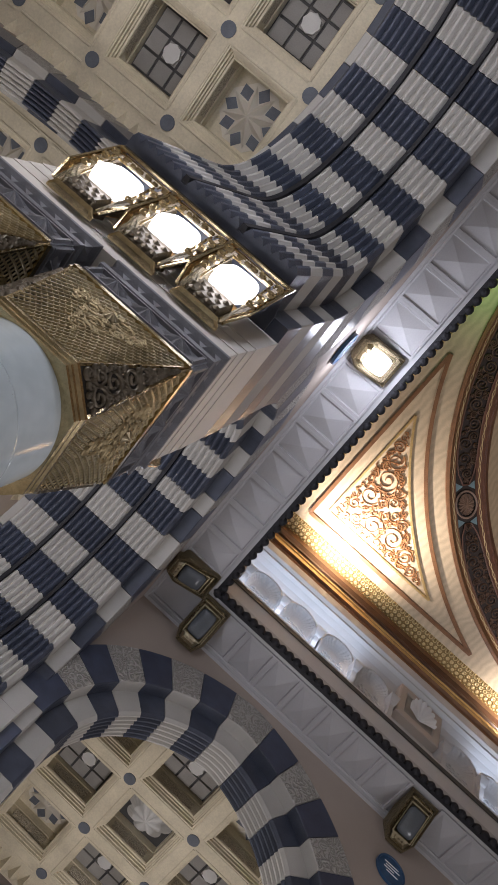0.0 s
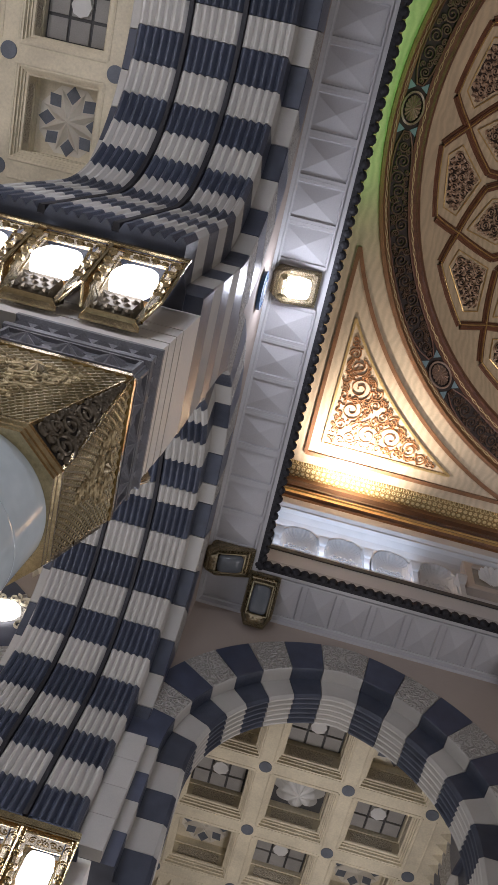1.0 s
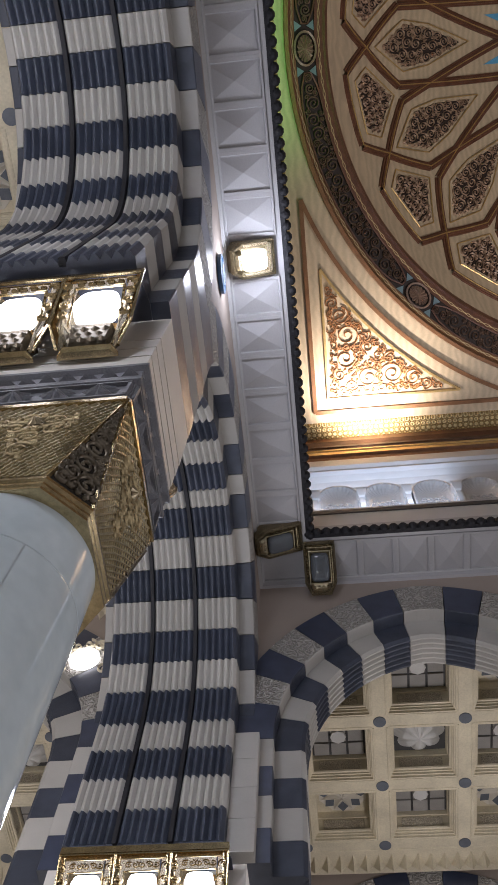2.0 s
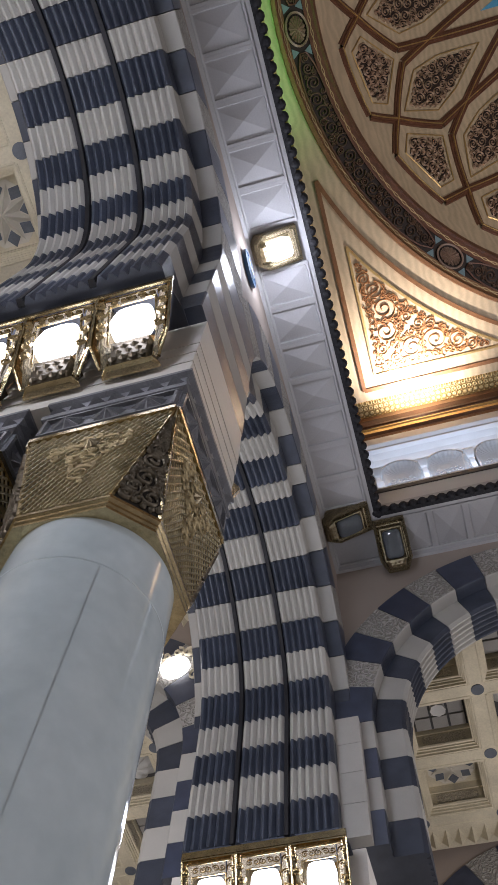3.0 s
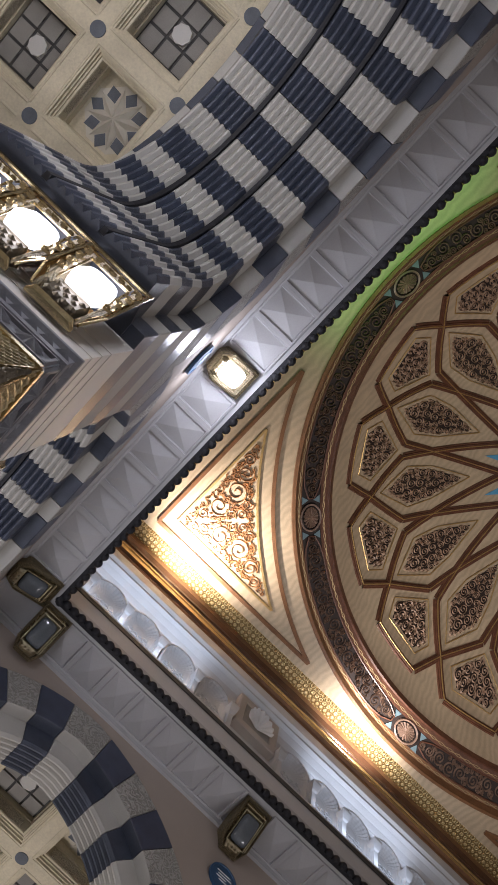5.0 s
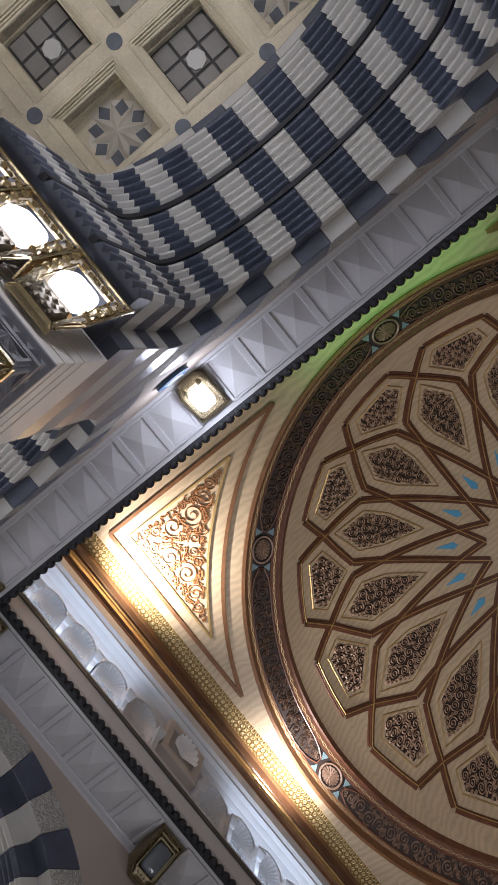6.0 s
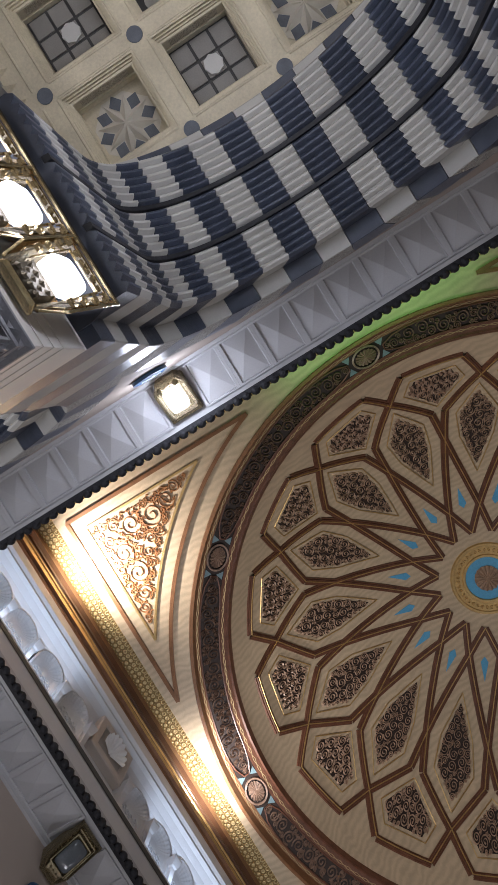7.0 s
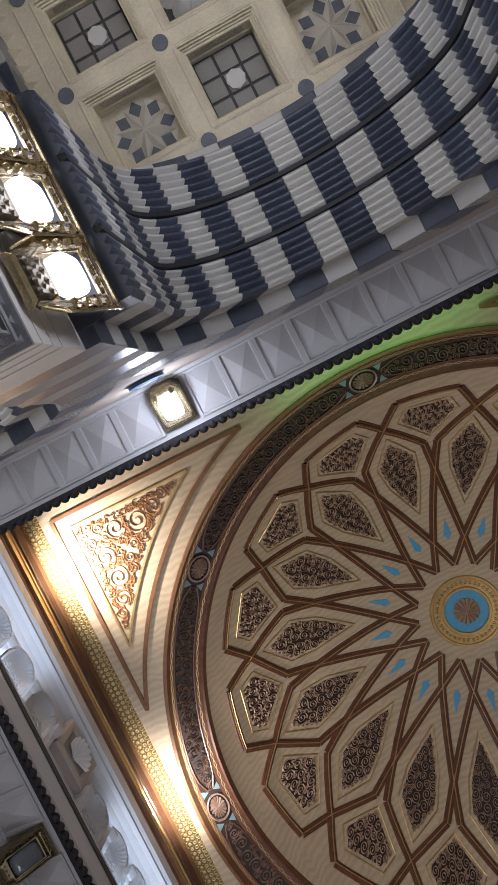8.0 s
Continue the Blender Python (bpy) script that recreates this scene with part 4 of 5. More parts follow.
    for i in range(nx):
        for j in range(ny):
            u, v = x0 + (i + 0.5) * PITCH, y0 + (j + 0.5) * PITCH
            kind = "star" if (i % 2 == 0 and j % 2 == 0) else "shell" if (i % 2 and j % 2) else "grid"
            if kind == "star":
                n = 8
                c = star.verts.new((u, v, top - 0.17))
                vs = []
                for q in range(2 * n):
                    r, a = (0.46 if q % 2 == 0 else 0.2), q * math.pi / n + math.pi / 8
                    vs.append(star.verts.new((u + r * math.cos(a), v + r * math.sin(a), top - (0.03 if q % 2 == 0 else 0.02))))
                for q in range(2 * n):
                    star.faces.new((vs[q], vs[(q + 1) % (2 * n)], c))
                for q in range(n):
                    a = q * math.pi / 4
                    m = pose(u, v, 0, 0, 0, math.degrees(a)) @ pose(0.36, 0, 0)
                    loop = [(m @ Vector((dx, dy, 0))).to_2d() for dx, dy in ((-0.125, 0), (0, -0.105), (0.125, 0), (0, 0.105))]
                    solid(tiles, loop, top - 0.025, top + 0.005)
                ringp = [(u + 0.5 * math.cos((q + 0.5) * math.pi / 4), v + 0.5 * math.sin((q + 0.5) * math.pi / 4)) for q in range(8)]
                solid(star, ringp, top - 0.012, top + 0.005)
            elif kind == "grid":
                box(joints, u - 0.5, u + 0.5, v - 0.5, v + 0.5, top - 0.06, top + 0.002)
                for a in (-1, 0, 1):
                    for c in (-1, 0, 1):
                        uu, vv = u + a * 0.325, v + c * 0.325
                        box(slabs, uu - 0.14, uu + 0.14, vv - 0.14, vv + 0.14, top - 0.1, top - 0.05)
                loop = [(u + (0.135 if q % 2 else 0.15) * math.cos(q * math.pi / 8), v + (0.135 if q % 2 else 0.15) * math.sin(q * math.pi / 8)) for q in range(16)]
                solid(rose, loop, top - 0.15, top - 0.09)
            else:
                box(joints, u - 0.5, u + 0.5, v - 0.5, v + 0.5, top - 0.02, top + 0.002)
                c = shell.verts.new((u, v, top - 0.3))
                vs, ws = [], []
                for q in range(48):
                    a = q * math.pi / 24
                    r = 0.4 + 0.09 * abs(math.cos(4 * a)) ** 0.7
                    vs.append(shell.verts.new((u + r * math.cos(a), v + r * math.sin(a), top - 0.04)))
                    dz = 0.05 * abs(math.cos(4 * a))
                    ws.append(shell.verts.new((u + 0.62 * r * math.cos(a), v + 0.62 * r * math.sin(a), top - 0.17 - dz)))
                for q in range(48):
                    p_ = (q + 1) % 48
                    shell.faces.new((vs[q], vs[p_], ws[p_], ws[q]))
                    shell.faces.new((ws[q], ws[p_], c))
    for nm, bmx, mt, lb in (("ceiling_star", star, STARM, "raised cream star"), ("ceiling_tile", tiles, SLATE, "slate-blue diamonds"),
                            ("ceiling_slab", slabs, PANEL, "grey square slabs"), ("ceiling_joint", joints, IRON, "dark grid joints"),
                            ("ceiling_rosette", rose, SHELL, "pale rosettes"), ("ceiling_shell", shell, SHELL, "large pale shell flower")):
        part(nm, bmx, mt, ob, lb)
    return ob


for k, (cx, cy) in enumerate(((-13.51, 0), (-13.51, 6), (-13.51, -6), (-6, 12), (0, 12), (-13.51, 12))):
    coffers("ceiling_%d" % (k + 1), cx, cy)


# ---------------------------------------------------------------- gallery above the cornice
def gallery():
    ob = empty("gallery", "white gallery band with arched shell niches above the cornice", "gallery", kind="structure")
    bm = bmesh.new()
    base = SOFFIT + 0.36
    square_run(bm, [(8.6, base), (7.92, base), (7.92, base + 0.62), (7.97, base + 0.68), (7.97, base + 0.94), (8.05, base + 0.98), (8.35, base + 0.98), (8.35, base + 2.6),
                    (8.3, base + 2.78), (8.2, base + 2.9), (8.12, base + 2.95), (8.12, base + 3.02), (8.06, base + 3.08), (8.06, base + 3.36), (8.2, base + 3.44)])
    part("gallery_wall", bm, PLASTERW, ob)
    bm = bmesh.new()
    square_run(bm, [(7.96, base + 0.72), (7.935, base + 0.72), (7.935, base + 0.83), (7.96, base + 0.83)])
    part("ledge_line", bm, IRON, ob, "thin dark line along the ledge")
    bm = bmesh.new()
    square_run(bm, [(8.25, base + 3.44), (8.1, base + 3.44), (8.08, base + 3.5), (8.14, base + 3.54), (8.14, base + 3.68), (8.08, base + 3.72)], 0)
    square_run(bm, [(8.08, base + 3.72), (8.06, base + 3.8)], 2)
    square_run(bm, [(8.06, base + 3.8), (8.1, base + 3.84), (8.1, base + 3.9), (8.13, base + 3.93), (8.13, base + 3.98)], 1)
    square_run(bm, [(8.13, base + 3.98), (8.105, base + 4.0), (8.105, base + 4.04)], 2)
    square_run(bm, [(8.105, base + 4.04), (8.14, base + 4.08), (8.15, base + 4.2), (8.12, base + 4.22), (8.12, base + 4.3), (8.1, base + 4.35)], 1)
    square_run(bm, [(8.1, base + 4.35), (8.07, base + 4.42)], 1)
    square_run(bm, [(8.07, base + 4.42), (8.07, FLAT - 0.1), (8.11, FLAT - 0.05)], 0)
    part("wood_moulding", bm, [WOODG, WALNUT, GOLD], ob, "amber and brown wood moulding with gilded lines")
    bm = bmesh.new()
    square_run(bm, [(8.12, FLAT - 0.09), (8.05, FLAT - 0.05), (7.74, FLAT - 0.03), (7.72, FLAT + 0.01)])
    part("gilded_band", bm, GOLDMESH, ob, "gilded lattice band")
    return ob


gallery()


def niche_mesh():
    """A projecting hood over a shell niche, local x along the wall, y into it."""
    bm = bmesh.new()
    n, h, r0, d = 12, 0.98, 0.36, 0.17
    def arch(r, y):
        return [(-r, y, 0.0)] + [(-r * math.cos(math.pi * i / n), y, h + r * math.sin(math.pi * i / n)) for i in range(n + 1)] + [(r, y, 0.0)]
    rings(bm, [arch(r0, -d), arch(r0 + 0.04, -d), arch(r0 + 0.04, 0.0)], closed=False, cap=False)
    # fluted half dome and curved back
    loops = []
    for j in range(7):
        b = math.pi / 2 * j / 6
        loops.append([(-r0 * math.cos(b) * (1 - 0.05 * (i % 2)) * math.cos(math.pi * i / (2 * n)), -d + d * math.sin(b),
                       h + r0 * math.cos(b) * (1 - 0.05 * (i % 2)) * math.sin(math.pi * i / (2 * n))) for i in range(2 * n + 1)])
    rings(bm, loops, closed=False, cap=False)
    loops = [[(-r0 * math.cos(math.pi * i / n), -d + d * math.sin(math.pi * i / n), z) for i in range(n + 1)] for z in (0.0, h)]
    rings(bm, loops, closed=False, cap=False)
    # pierced lobes along the niche's back
    for k in range(-2, 3):
        for z in (0.62, 0.76):
            x = 0.115 * k + (0.057 if z > 0.7 else 0.0)
            if abs(x) < 0.27:
                y = -d + d * math.sqrt(max(0.0, 1 - (x / r0) ** 2)) - 0.025
                tube(bm, [(x + 0.05 * math.cos(math.pi * i / 4), y, z + 0.062 * math.sin(math.pi * i / 4)) for i in range(9)], 0.012)
    me = bpy.data.meshes.new("niche")
    bm.to_mesh(me)
    bm.free()
    me.materials.append(PLASTERW)
    return me


GAL = bpy.data.objects["gallery"]
NICHE = niche_mesh()
bm = bmesh.new()
rings(bm, [[(-w, -d, z), (w, -d, z), (w, 0, z), (-w, 0, z)] for w, d, z in (
    (0.05, 0.26, 0.0), (0.05, 0.26, 0.62), (0.07, 0.29, 0.66), (0.1, 0.34, 0.84), (0.1, 0.34, 0.9), (0.07, 0.3, 0.92))])
CAP = None
NZ = SOFFIT + 1.36
ROW = [-7.15, -6.25, -5.3, -4.38, -2.2, -1.38, -0.55, 0.3, 1.15, 2.0, 4.4, 5.3, 6.25, 7.15]
for turn in (0, 90):
    side = pose(0, 0, NZ, 0, 0, turn)
    for k, s_ in enumerate(ROW):
        placed("niche", NICHE, GAL, at=side @ pose(s_, 8.36, 0))
        for e in ((s_ - 0.45, s_ + 0.45) if k in (0, 4, 10) else (s_ + 0.44,)):
            if CAP is None:
                CAP = part("niche_capital", bm, PLASTERW, GAL, at=side @ pose(e, 8.36, 0))
            else:
                placed("niche_capital", CAP.data, GAL, at=side @ pose(e, 8.36, 0))


def scallop_shell(m):
    ob = empty("shell_panel", "square taupe panel with a carved white scallop shell", "relief")
    ob.matrix_world = m
    bm = bmesh.new()
    box(bm, -0.52, 0.52, -0.16, 0, -0.04, 0.96)
    part("backing", bm, PANEL, ob, "grey sunk field")
    bm = bmesh.new()
    edge = lambda w, y: [(-w, y, 0.46 - w), (w, y, 0.46 - w), (w, y, 0.46 + w), (-w, y, 0.46 + w)]
    rings(bm, [edge(0.53, 0.0), edge(0.53, -0.18), edge(0.5, -0.2), edge(0.37, -0.2), edge(0.35, -0.18), edge(0.35, -0.15)], cap=False)
    part("frame", bm, TAUPE, ob, "taupe plaster frame")
    # fluted fan, domed, its ribs meeting at the hinge
    bm = bmesh.new()
    loops = []
    for j in range(6):
        f = 0.06 + 0.94 * j / 5
        row = []
        for i in range(37):
            a = radians(-12 + 204 * i / 36)
            flute = abs(math.sin(i * math.pi / 4))
            r = (0.47 + 0.025 * flute) * f
            row.append((0.66 * r * math.cos(a), -0.165 - 0.17 * f + 0.03 * f * f - 0.04 * flute * f, 0.24 + r * (math.sin(a) if a > 0 and a < math.pi else 0.8 * math.sin(a))))
        loops.append(row)
    rings(bm, loops, closed=False, cap=False)
    part("shell", bm, ENAMEL, ob, "white fluted shell", smooth=True)


scallop_shell(pose(-3.28, 8.36, NZ + 0.8))
scallop_shell(pose(3.28, 8.36, NZ + 0.8))


# ---------------------------------------------------------------- dome
def on_dome(r, deg, h=0.0):
    """A place on the dome's inner skin at plan radius r; h: how far it stands off towards the middle."""
    z = math.sqrt(max(0.0, BALL * BALL - r * r))
    k = (BALL - h) / BALL
    a = radians(deg)
    return Vector((r * k * math.cos(a), r * k * math.sin(a), BALL_Z + z * k))


def dome_lift(x, y, h):
    r = math.hypot(x, y)
    z = math.sqrt(max(0.0, BALL * BALL - r * r))
    k = (BALL - h) / BALL
    return (x * k, y * k, BALL_Z + z * k)


STRAP = ((-1, -0.01), (-0.92, 0.04), (-0.55, 0.045), (-0.5, 0.072), (0.5, 0.072), (0.55, 0.045), (0.92, 0.04), (1, -0.01))


def strap(bm, a, b, width, cross, steps=6):
    """A raised strap on the dome between two (radius, degrees) points."""
    pa, pb = on_dome(*a), on_dome(*b)
    c = Vector((0, 0, BALL_Z))
    loops = []
    side = (pb - pa).cross((pa + pb) / 2 - c).normalized()
    for i in range(steps + 1):
        d = (pa.lerp(pb, i / steps) - c).normalized()
        loops.append([c + (d * BALL + side * s * width).normalized() * (BALL - h) for s, h in cross])
    rings(bm, loops, closed=False, cap=False)


def flat_poly(pts):
    return [(r * math.cos(radians(d)), r * math.sin(radians(d))) for r, d in pts]


def frame_on_dome(poly, width, h, close=True):
    bm = bmesh.new()
    pts = [Vector(dome_lift(x, y, h)) for x, y in poly]
    n = len(pts)
    for i in range(n):
        a, b = pts[i], pts[(i + 1) % n]
        tube(bm, [a, a.lerp(b, 0.5), b], width)
    return bm


def skin(poly, h, cells=10):
    """A patch of the dome skin over a convex polygon, standing off by h."""
    bm = bmesh.new()
    cx, cy = sum(p[0] for p in poly) / len(poly), sum(p[1] for p in poly) / len(poly)
    edge = []
    for i in range(len(poly)):
        (x1, y1), (x2, y2) = poly[i], poly[(i + 1) % len(poly)]
        edge += [(x1 + (x2 - x1) * k / 5, y1 + (y2 - y1) * k / 5) for k in range(5)]
    loops = [[dome_lift(cx + (x - cx) * s, cy + (y - cy) * s, h) for x, y in edge] for s in (0.02, 0.35, 0.7, 1.0)]
    loops.append([dome_lift(x, y, -0.02) for x, y in edge])
    rings(bm, loops, cap=False)
    return bm


def dome():
    ob = empty("dome", "cedar dome with interlaced walnut straps and carved panels", "dome")
    bm = bmesh.new()
    top = math.asin(RIM / BALL) if RIM_Z >= BALL_Z else math.pi - math.asin(RIM / BALL)
    lathe(bm, [(BALL * math.sin(top * i / 24), BALL_Z + BALL * math.cos(top * i / 24)) for i in range(1, 25)], 96)
    lathe(bm, [(BALL * math.sin(top / 24), BALL_Z + BALL * math.cos(top / 24)), (0.001, APEX)], 96)
    part("dome_skin", bm, DOMEC, ob, smooth=True)
    k = 11.25
    straps = (((6.37, k - 6.6), (6.37, k + 6.6)), ((6.37, k + 6.6), (5.85, 22.5)), ((6.37, k - 6.6), (5.85, 0)),
              ((5.85, 22.5), (5.09, k + 2.0)), ((5.85, 0), (5.09, k - 2.0)), ((5.09, k + 2.0), (4.29, k)), ((5.09, k - 2.0), (4.29, k)),
              ((4.29, k), (2.19, 0)), ((4.29, k), (2.19, 22.5)), ((2.19, 0), (1.4, k)), ((2.19, 22.5), (1.4, k)))
    for a, b in straps:
        bm, bl = bmesh.new(), bmesh.new()
        strap(bm, a, b, 0.105, STRAP)
        strap(bl, a, b, 0.016, ((-1, 0.066), (-0.6, 0.09), (0.6, 0.09), (1, 0.066)))
        s0 = part("strap", bm, WOOD, ob)
        s1 = part("strap_line", bl, GOLD, s0, "thin gilded line")
        for n in range(1, 16):
            q = placed("strap", s0.data, ob, at=pose(0, 0, 0, 0, 0, 22.5 * n))
            placed("strap_line", s1.data, q)
    petal = flat_poly(((5.45, 0), (4.85, -5.6), (4.25, -5.2), (3.3, 0), (4.25, 5.2), (4.85, 5.6)))
    pent = flat_poly(((6.1, k - 4.6), (6.1, k + 4.6), (5.83, k + 6.6), (5.3, k), (5.83, k - 6.6)))
    kite = flat_poly(((2.8, k), (2.3, k - 2.6), (2.16, k), (2.3, k + 2.6)))
    for name, poly, seed, size in (("petal_panel", petal, 3, 0.155), ("outer_panel", pent, 5, 0.135)):
        cx, cy = sum(p[0] for p in poly) / len(poly), sum(p[1] for p in poly) / len(poly)
        grown = lambda k: [(cx + (x - cx) * k, cy + (y - cy) * k) for x, y in poly]
        p0 = part(name, skin(grown(0.93), 0.012), GROUND, ob, "carved walnut panel on a dark ground")
        p1 = part("panel_edge", frame_on_dome(grown(1.13), 0.016, 0.012), GOLD, p0, "gilded edge")
        p2 = part("scrollwork", arabesque(grown(1.02), size * 0.8, 0.017, 0.05, dome_lift, seed, 0.34, 0.88), SCROLL, p0, "carved walnut scrollwork")
        for n in range(1, 16):
            q = placed(name, p0.data, ob, at=pose(0, 0, 0, 0, 0, 22.5 * n))
            placed("panel_edge", p1.data, q)
            placed("scrollwork", p2.data, q)
    p0 = part("inlay", skin(kite, 0.02), BLUE, ob, "turquoise kite inlay")
    for n in range(1, 16):
        placed("inlay", p0.data, ob, at=pose(0, 0, 0, 0, 0, 22.5 * n))
    # crown rosette
    dz = lambda r, h: (r, BALL_Z + math.sqrt(BALL * BALL - r * r) - h)
    bm = bmesh.new()
    lathe(bm, [dz(1.03, 0.0), dz(1.0, 0.07), dz(0.94, 0.07), dz(0.92, 0.04), dz(0.7, 0.04), dz(0.68, 0.08), dz(0.62, 0.08), dz(0.6, 0.03)], 64)
    crown = part("crown_ring", bm, GOLD, ob, "gilded ring of leaves")
    bm = bmesh.new()
    for i in range(20):
        m = pose(0, 0, 0, 0, 0, 18 * i)
        lf = lambda x, y, h: tuple(m @ Vector((x, y, BALL_Z + math.sqrt(BALL * BALL - x * x - y * y) - 0.04 - h)))
        curl(bm, (0.81, 0.055), 0.055, 0.0, 1.0, 0.014, 0.03, 1, lf)
        curl(bm, (0.81, -0.055), 0.055, 0.0, 1.0, 0.014, 0.03, -1, lf)
    part("leaf", bm, GOLD, crown)
    bm = bmesh.new()
    lathe(bm, [dz(0.62, 0.02), dz(0.34, 0.02)], 48)
    part("crown_field", bm, BLUE, ob, "turquoise round field")
    bm = bmesh.new()
    c = bm.verts.new((0, 0, APEX - 0.12))
    vs = [bm.verts.new((0.36 * math.cos(math.pi * i / 16), 0.36 * math.sin(math.pi * i / 16), APEX - (0.1 if i % 2 else 0.02))) for i in range(32)]
    for i in range(32):
        bm.faces.new((vs[i], vs[(i + 1) % 32], c))
    part("crown_boss", bm, SCROLL, ob, "fluted walnut boss")
    return ob


dome()


def dome_ring():
    ob = empty("dome_ring", "carved walnut ring with round shell medallions at the dome foot", "cornice")
    bm = bmesh.new()
    zo, zi = 19.0, RIM_Z + 0.02
    band = lambda r: zo + (zi - zo) * (7.52 - r) / (7.52 - RIM)
    lathe(bm, [(7.56, FLAT), (7.54, FLAT - 0.06), (7.47, FLAT - 0.06), (7.45, band(7.45) - 0.02), (7.36, band(7.36) - 0.02), (7.36, band(7.36) + 0.08)], 128)
    part("outer_moulding", bm, WOODG, ob)
    bm = bmesh.new()
    lathe(bm, [(7.38, band(7.38)), (6.93, band(6.93))], 128)
    part("ring_ground", bm, GROUND, ob, "dark ring ground")
    bm = bmesh.new()
    for r0 in (7.41, 6.88):
        n = 360
        for ph in (0, math.pi):
            pts = []
            for i in range(n + 1):
                a = 2 * math.pi * i / n
                rr = r0 + 0.022 * math.sin(i * math.pi / 2 + ph)
                pts.append((rr * math.cos(a), rr * math.sin(a), band(rr) - 0.04))
            tube(bm, pts, 0.009, 3)
    part("braid", bm, GOLDD, ob, "gilded braid")
    bm = bmesh.new()
    lathe(bm, [(6.96, band(6.96) + 0.05), (6.96, band(6.96) - 0.04), (6.8, band(6.8) - 0.04), (RIM, RIM_Z - 0.06), (6.7, RIM_Z + 0.1)], 128)
    part("inner_moulding", bm, WOOD, ob)
    # medallions and oval scroll panels
    lift = lambda x, y, h: (x, y, band(math.hypot(x, y)) - 0.02 - h)
    bm = bmesh.new()
    c = bm.verts.new(lift(7.15, 0, 0.06))
    vs = [bm.verts.new(lift(7.15 + (0.165 if i % 2 else 0.14) * math.cos(math.pi * i / 16), 0.24 * math.sin(math.pi * i / 16), 0.06 if i % 2 else 0.01)) for i in range(32)]
    for i in range(32):
        bm.faces.new((vs[i], vs[(i + 1) % 32], c))
    tube(bm, [lift(7.15 + 0.21 * math.cos(math.pi * i / 12), 0.3 * math.sin(math.pi * i / 12), 0.04) for i in range(25)], 0.028)
    med = part("medallion", bm, SCROLLD, ob, "fluted round medallion")
    chips = []
    for s in (-1, 1):
        for q in (-1, 1):
            bm = bmesh.new()
            bm.faces.new([bm.verts.new(lift(7.15 + q * x, s * y, 0.012)) for x, y in ((0.05, 0.4), (0.19, 0.31), (0.19, 0.5))])
            chips.append(part("ring_inlay", bm, SKYB, ob, "pale blue inlay chip"))
    ov = [(7.15 + (0.2 if abs(t) < 13 else 0.2 * math.sqrt(max(0.05, 1 - ((abs(t) - 13) / 6.3) ** 2))) * sgn, t) for sgn, rng in ((1, range(-19, 20, 2)), (-1, range(19, -20, -2))) for t in rng]
    poly = [(r * math.cos(radians(22.5 + t)), r * math.sin(radians(22.5 + t))) for r, t in ov]
    scr = part("scrollwork", arabesque(poly, 0.14, 0.018, 0.05, lift, 11, 0.34, 0.88), SCROLLD, ob, "carved walnut scrollwork")
    bm = bmesh.new()
    tube(bm, [Vector(lift(x, y, 0.03)) for x, y in poly + poly[:1]], 0.02)
    edg = part("oval_edge", bm, WOOD, ob)
    for n in range(1, 8):
        for o in (med, *chips, scr, edg):
            placed(o.name.split(".")[0], o.data, ob, at=pose(0, 0, 0, 0, 0, 45 * n))
    return ob


dome_ring()


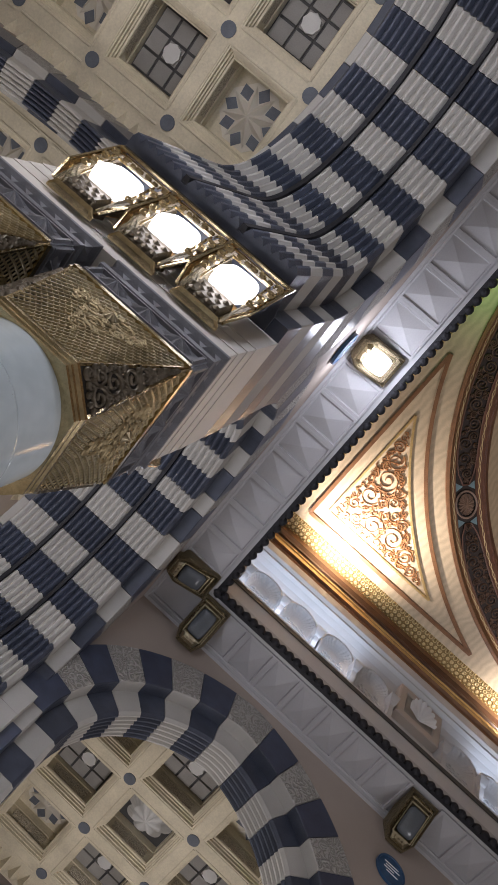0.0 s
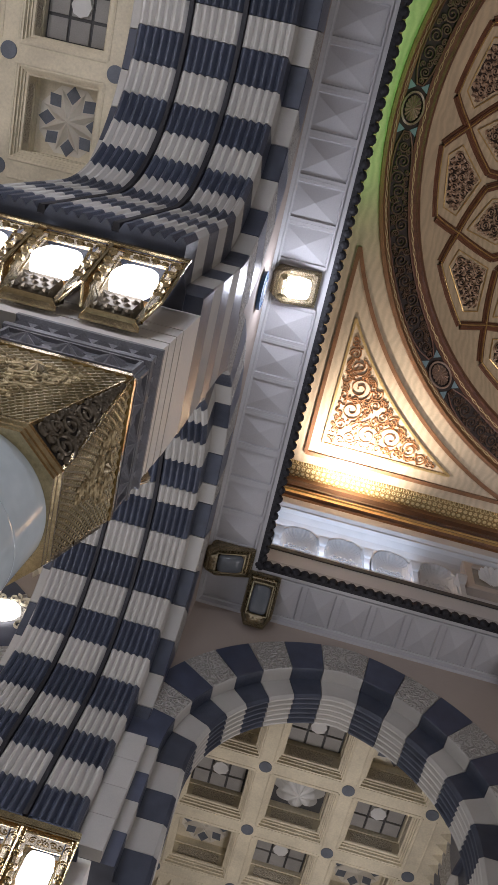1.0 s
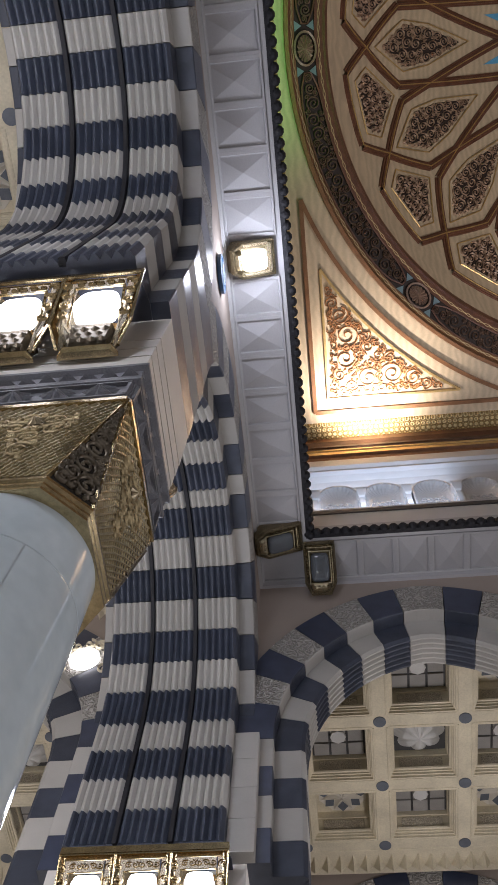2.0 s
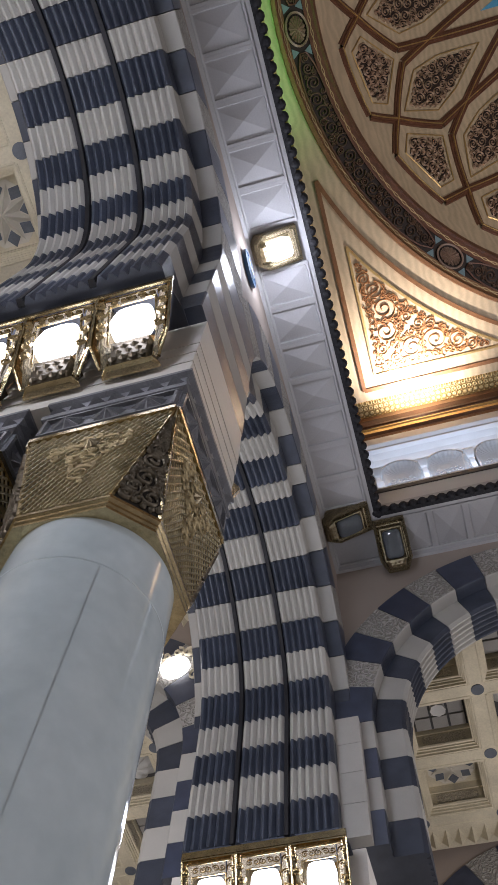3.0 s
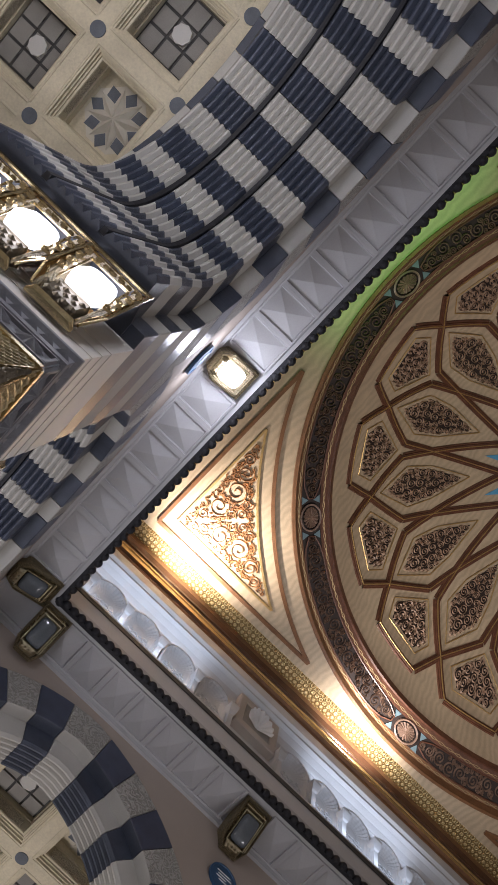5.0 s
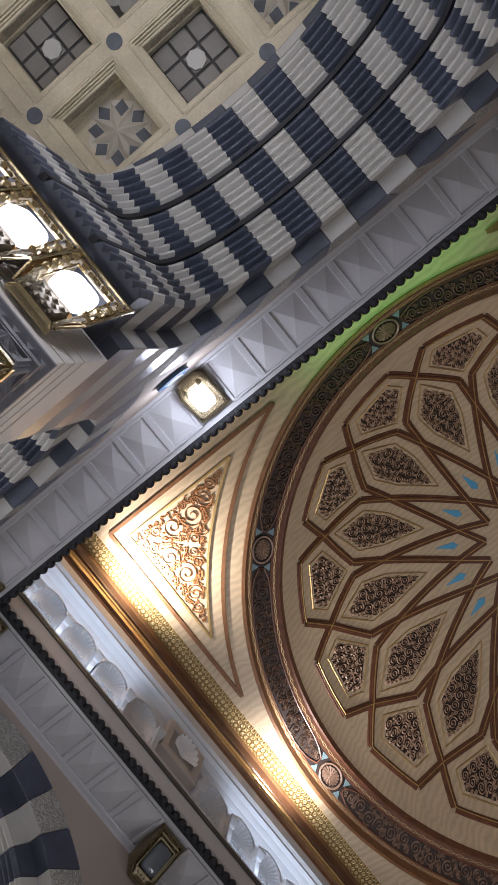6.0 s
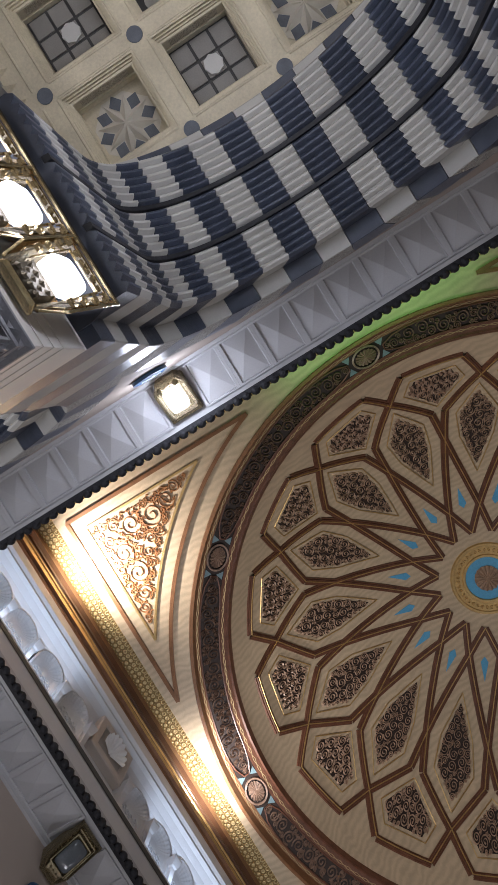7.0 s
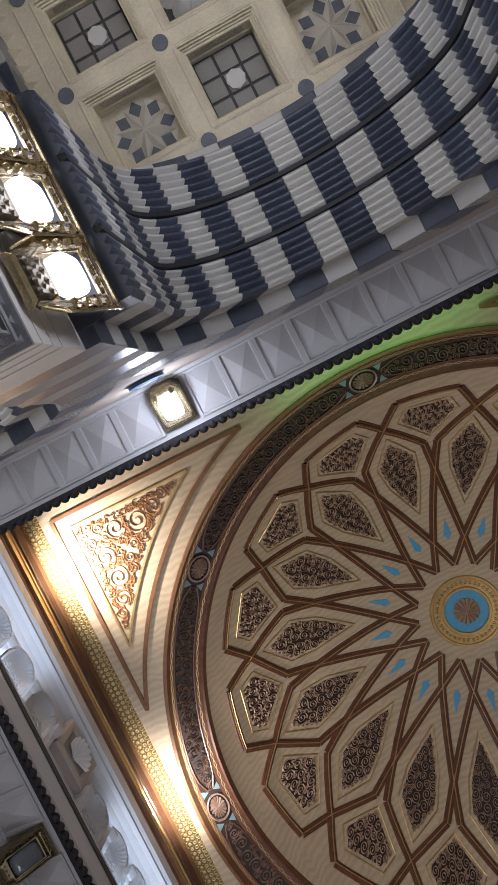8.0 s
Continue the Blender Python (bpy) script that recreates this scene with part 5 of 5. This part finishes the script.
# ---------------------------------------------------------------- flat frame with spandrel panels
def dome_frame():
    ob = empty("ceiling_frame", "cream flat frame between the gallery and the dome ring", "ceiling", kind="structure")
    bm = bmesh.new()
    n = 96
    inner, outer = [], []
    for i in range(n):
        a = 2 * math.pi * i / n + math.pi / 4
        c, s = math.cos(a), math.sin(a)
        k = 8.15 / max(abs(c), abs(s))
        inner.append((7.5 * c, 7.5 * s, FLAT + 0.01))
        outer.append((k * c, k * s, FLAT + 0.01))
    rings(bm, [inner, outer], cap=False)
    part("frame_board", bm, DOMEC, ob)
    lift = lambda x, y, h: (x, y, FLAT - h)
    arc = lambda r, a0, a1, m=24: [(r * math.cos(radians(a0 + (a1 - a0) * i / m)), r * math.sin(radians(a0 + (a1 - a0) * i / m))) for i in range(m + 1)]
    s, r = 7.457, 7.96
    a0 = math.degrees(math.acos(s / r))
    outerp = [(s, s)] + arc(r, 90 - a0, a0)
    s2, r2 = 7.15, 8.31
    a2 = math.degrees(math.acos(s2 / r2))
    innerp = [(s2, s2)] + arc(r2, 90 - a2, a2)
    s3, r3 = 7.09, 8.38
    a3 = math.degrees(math.acos(s3 / r3))
    fill = [(s3, s3)] + arc(r3, 90 - a3, a3)

    def run(poly, w):
        bm = bmesh.new()
        for i in range(len(poly)):
            (x1, y1), (x2, y2) = poly[i], poly[(i + 1) % len(poly)]
            tube(bm, [(x1, y1, FLAT - 0.01), (x2, y2, FLAT - 0.01)], w)
        return bm
    p0 = part("spandrel_edge", run(outerp, 0.06), WOODG, ob, "amber wood edging")
    p1 = part("spandrel_line", run(innerp, 0.035), GOLD, ob, "thin gilded line")
    half = [(s3, s3)] + arc(r3, 45, a3)
    flip_lift = lambda x, y, h: lift(y, x, h)
    p2 = part("spandrel_scrollwork", vine(half, (0.27, 0.2, 0.14, 0.1, 0.07, 0.045), 0.0165, 0.03, lift, 21), SCROLLG, ob, "carved amber scrollwork")
    p3 = part("spandrel_scrollwork", vine(half, (0.27, 0.2, 0.14, 0.1, 0.07, 0.045), 0.0165, 0.03, flip_lift, 21), SCROLLG, ob, "carved amber scrollwork")
    for n in range(1, 4):
        for o in (p0, p1, p2, p3):
            placed(o.name.split(".")[0], o.data, ob, at=pose(0, 0, 0, 0, 0, 90 * n))
    return ob


dome_frame()


# ---------------------------------------------------------------- small things
def name_disc(m):
    ob = empty("wall_disc", "round blue enamel disc with white strokes on the beige wall", "sign", m, "enamel wall discs")
    bm = bmesh.new()
    loop = [(0.27 * math.cos(math.pi * i / 16), 0.27 * math.sin(math.pi * i / 16)) for i in range(32)]
    rings(bm, [[(x * s, y, z * s) for x, z in loop] for y, s in ((0, 1), (-0.05, 1), (-0.05, 0.9), (-0.04, 0.88))])
    part("disc", bm, NAVY, ob)
    bm = bmesh.new()
    for x0, x1, z0, z1 in ((-0.15, 0.12, 0.07, 0.085), (-0.12, 0.15, 0.015, 0.03), (-0.15, 0.05, -0.04, -0.025), (-0.09, 0.13, -0.095, -0.08)):
        box(bm, x0, x1, -0.06, -0.05, z0, z1)
    part("strokes", bm, ENAMEL, ob, "plain white bars")


name_disc(pose(-2.95, FACE + 0.02, 12.62))
name_disc(pose(-FACE - 0.02, 3.0, 12.62, 0, 0, 90))


def round_light(m):
    ob = empty("round_wall_light", "round lit wall light in a carved leaf surround", "lamp", m, "round wall lights")
    bm = bmesh.new()
    loop = [(0.24 * math.cos(math.pi * i / 12), 0.24 * math.sin(math.pi * i / 12)) for i in range(24)]
    rings(bm, [[(x * s, y, z * s) for x, z in loop] for y, s in ((0, 1), (-0.08, 1), (-0.12, 0.8))])
    part("glass", bm, ROUNDL, ob, "glowing round glass")
    bm = bmesh.new()
    lift = lambda x, y, h: (x, -h, y)
    for i in range(9):
        a = radians(-30 + 30 * i)
        curl(bm, (0.4 * math.cos(a), 0.4 * math.sin(a)), 0.12, a, 1.2, 0.03, 0.06, 1 if i % 2 else -1, lift)
    part("leaves", bm, CREAM, ob, "carved leaf surround")


round_light(pose(-11.36, FACE + 0.02, 11.82))
round_light(pose(-9.75, 15.21, 12.5))

# ---------------------------------------------------------------- floor and closing walls
bm = bmesh.new()
box(bm, -24, 24, -24, 24, -0.2, 0)
tagged(part("floor", bm, FLOORM), "pale polished marble floor", "floor", kind="structure")
bm = bmesh.new()
box(bm, -24, -23.8, -24, 24, 0, 14)
box(bm, 23.8, 24, -24, 24, 0, 14)
box(bm, -23.8, 23.8, 23.8, 24, 0, 14)
box(bm, -23.8, 23.8, -24, -23.8, 0, 14)
tagged(part("wall_outer", bm, CREAM), "plain pale outer walls of the hall", "wall", kind="structure")
bm = bmesh.new()
for a in ((-24, -8.7, -24, 24), (8.7, 24, -24, 24), (-8.7, 8.7, 8.7, 24), (-8.7, 8.7, -24, -8.7)):
    box(bm, *a, 14.2, 14.4)
tagged(part("ceiling_outer", bm, CREAM), "plain pale roof slab above the coffers", "ceiling", kind="structure")
bm = bmesh.new()
for a in ((8.6, 8.8, -8.7, 8.7), (-8.7, 8.7, -8.8, -8.6), (-8.8, -8.6, -8.7, 8.7), (-8.7, 8.7, 8.6, 8.8)):
    box(bm, *a, 14.2, 19.2)
tagged(part("wall_drum", bm, PLASTERW), "plain outer walls round the gallery", "wall", kind="structure")
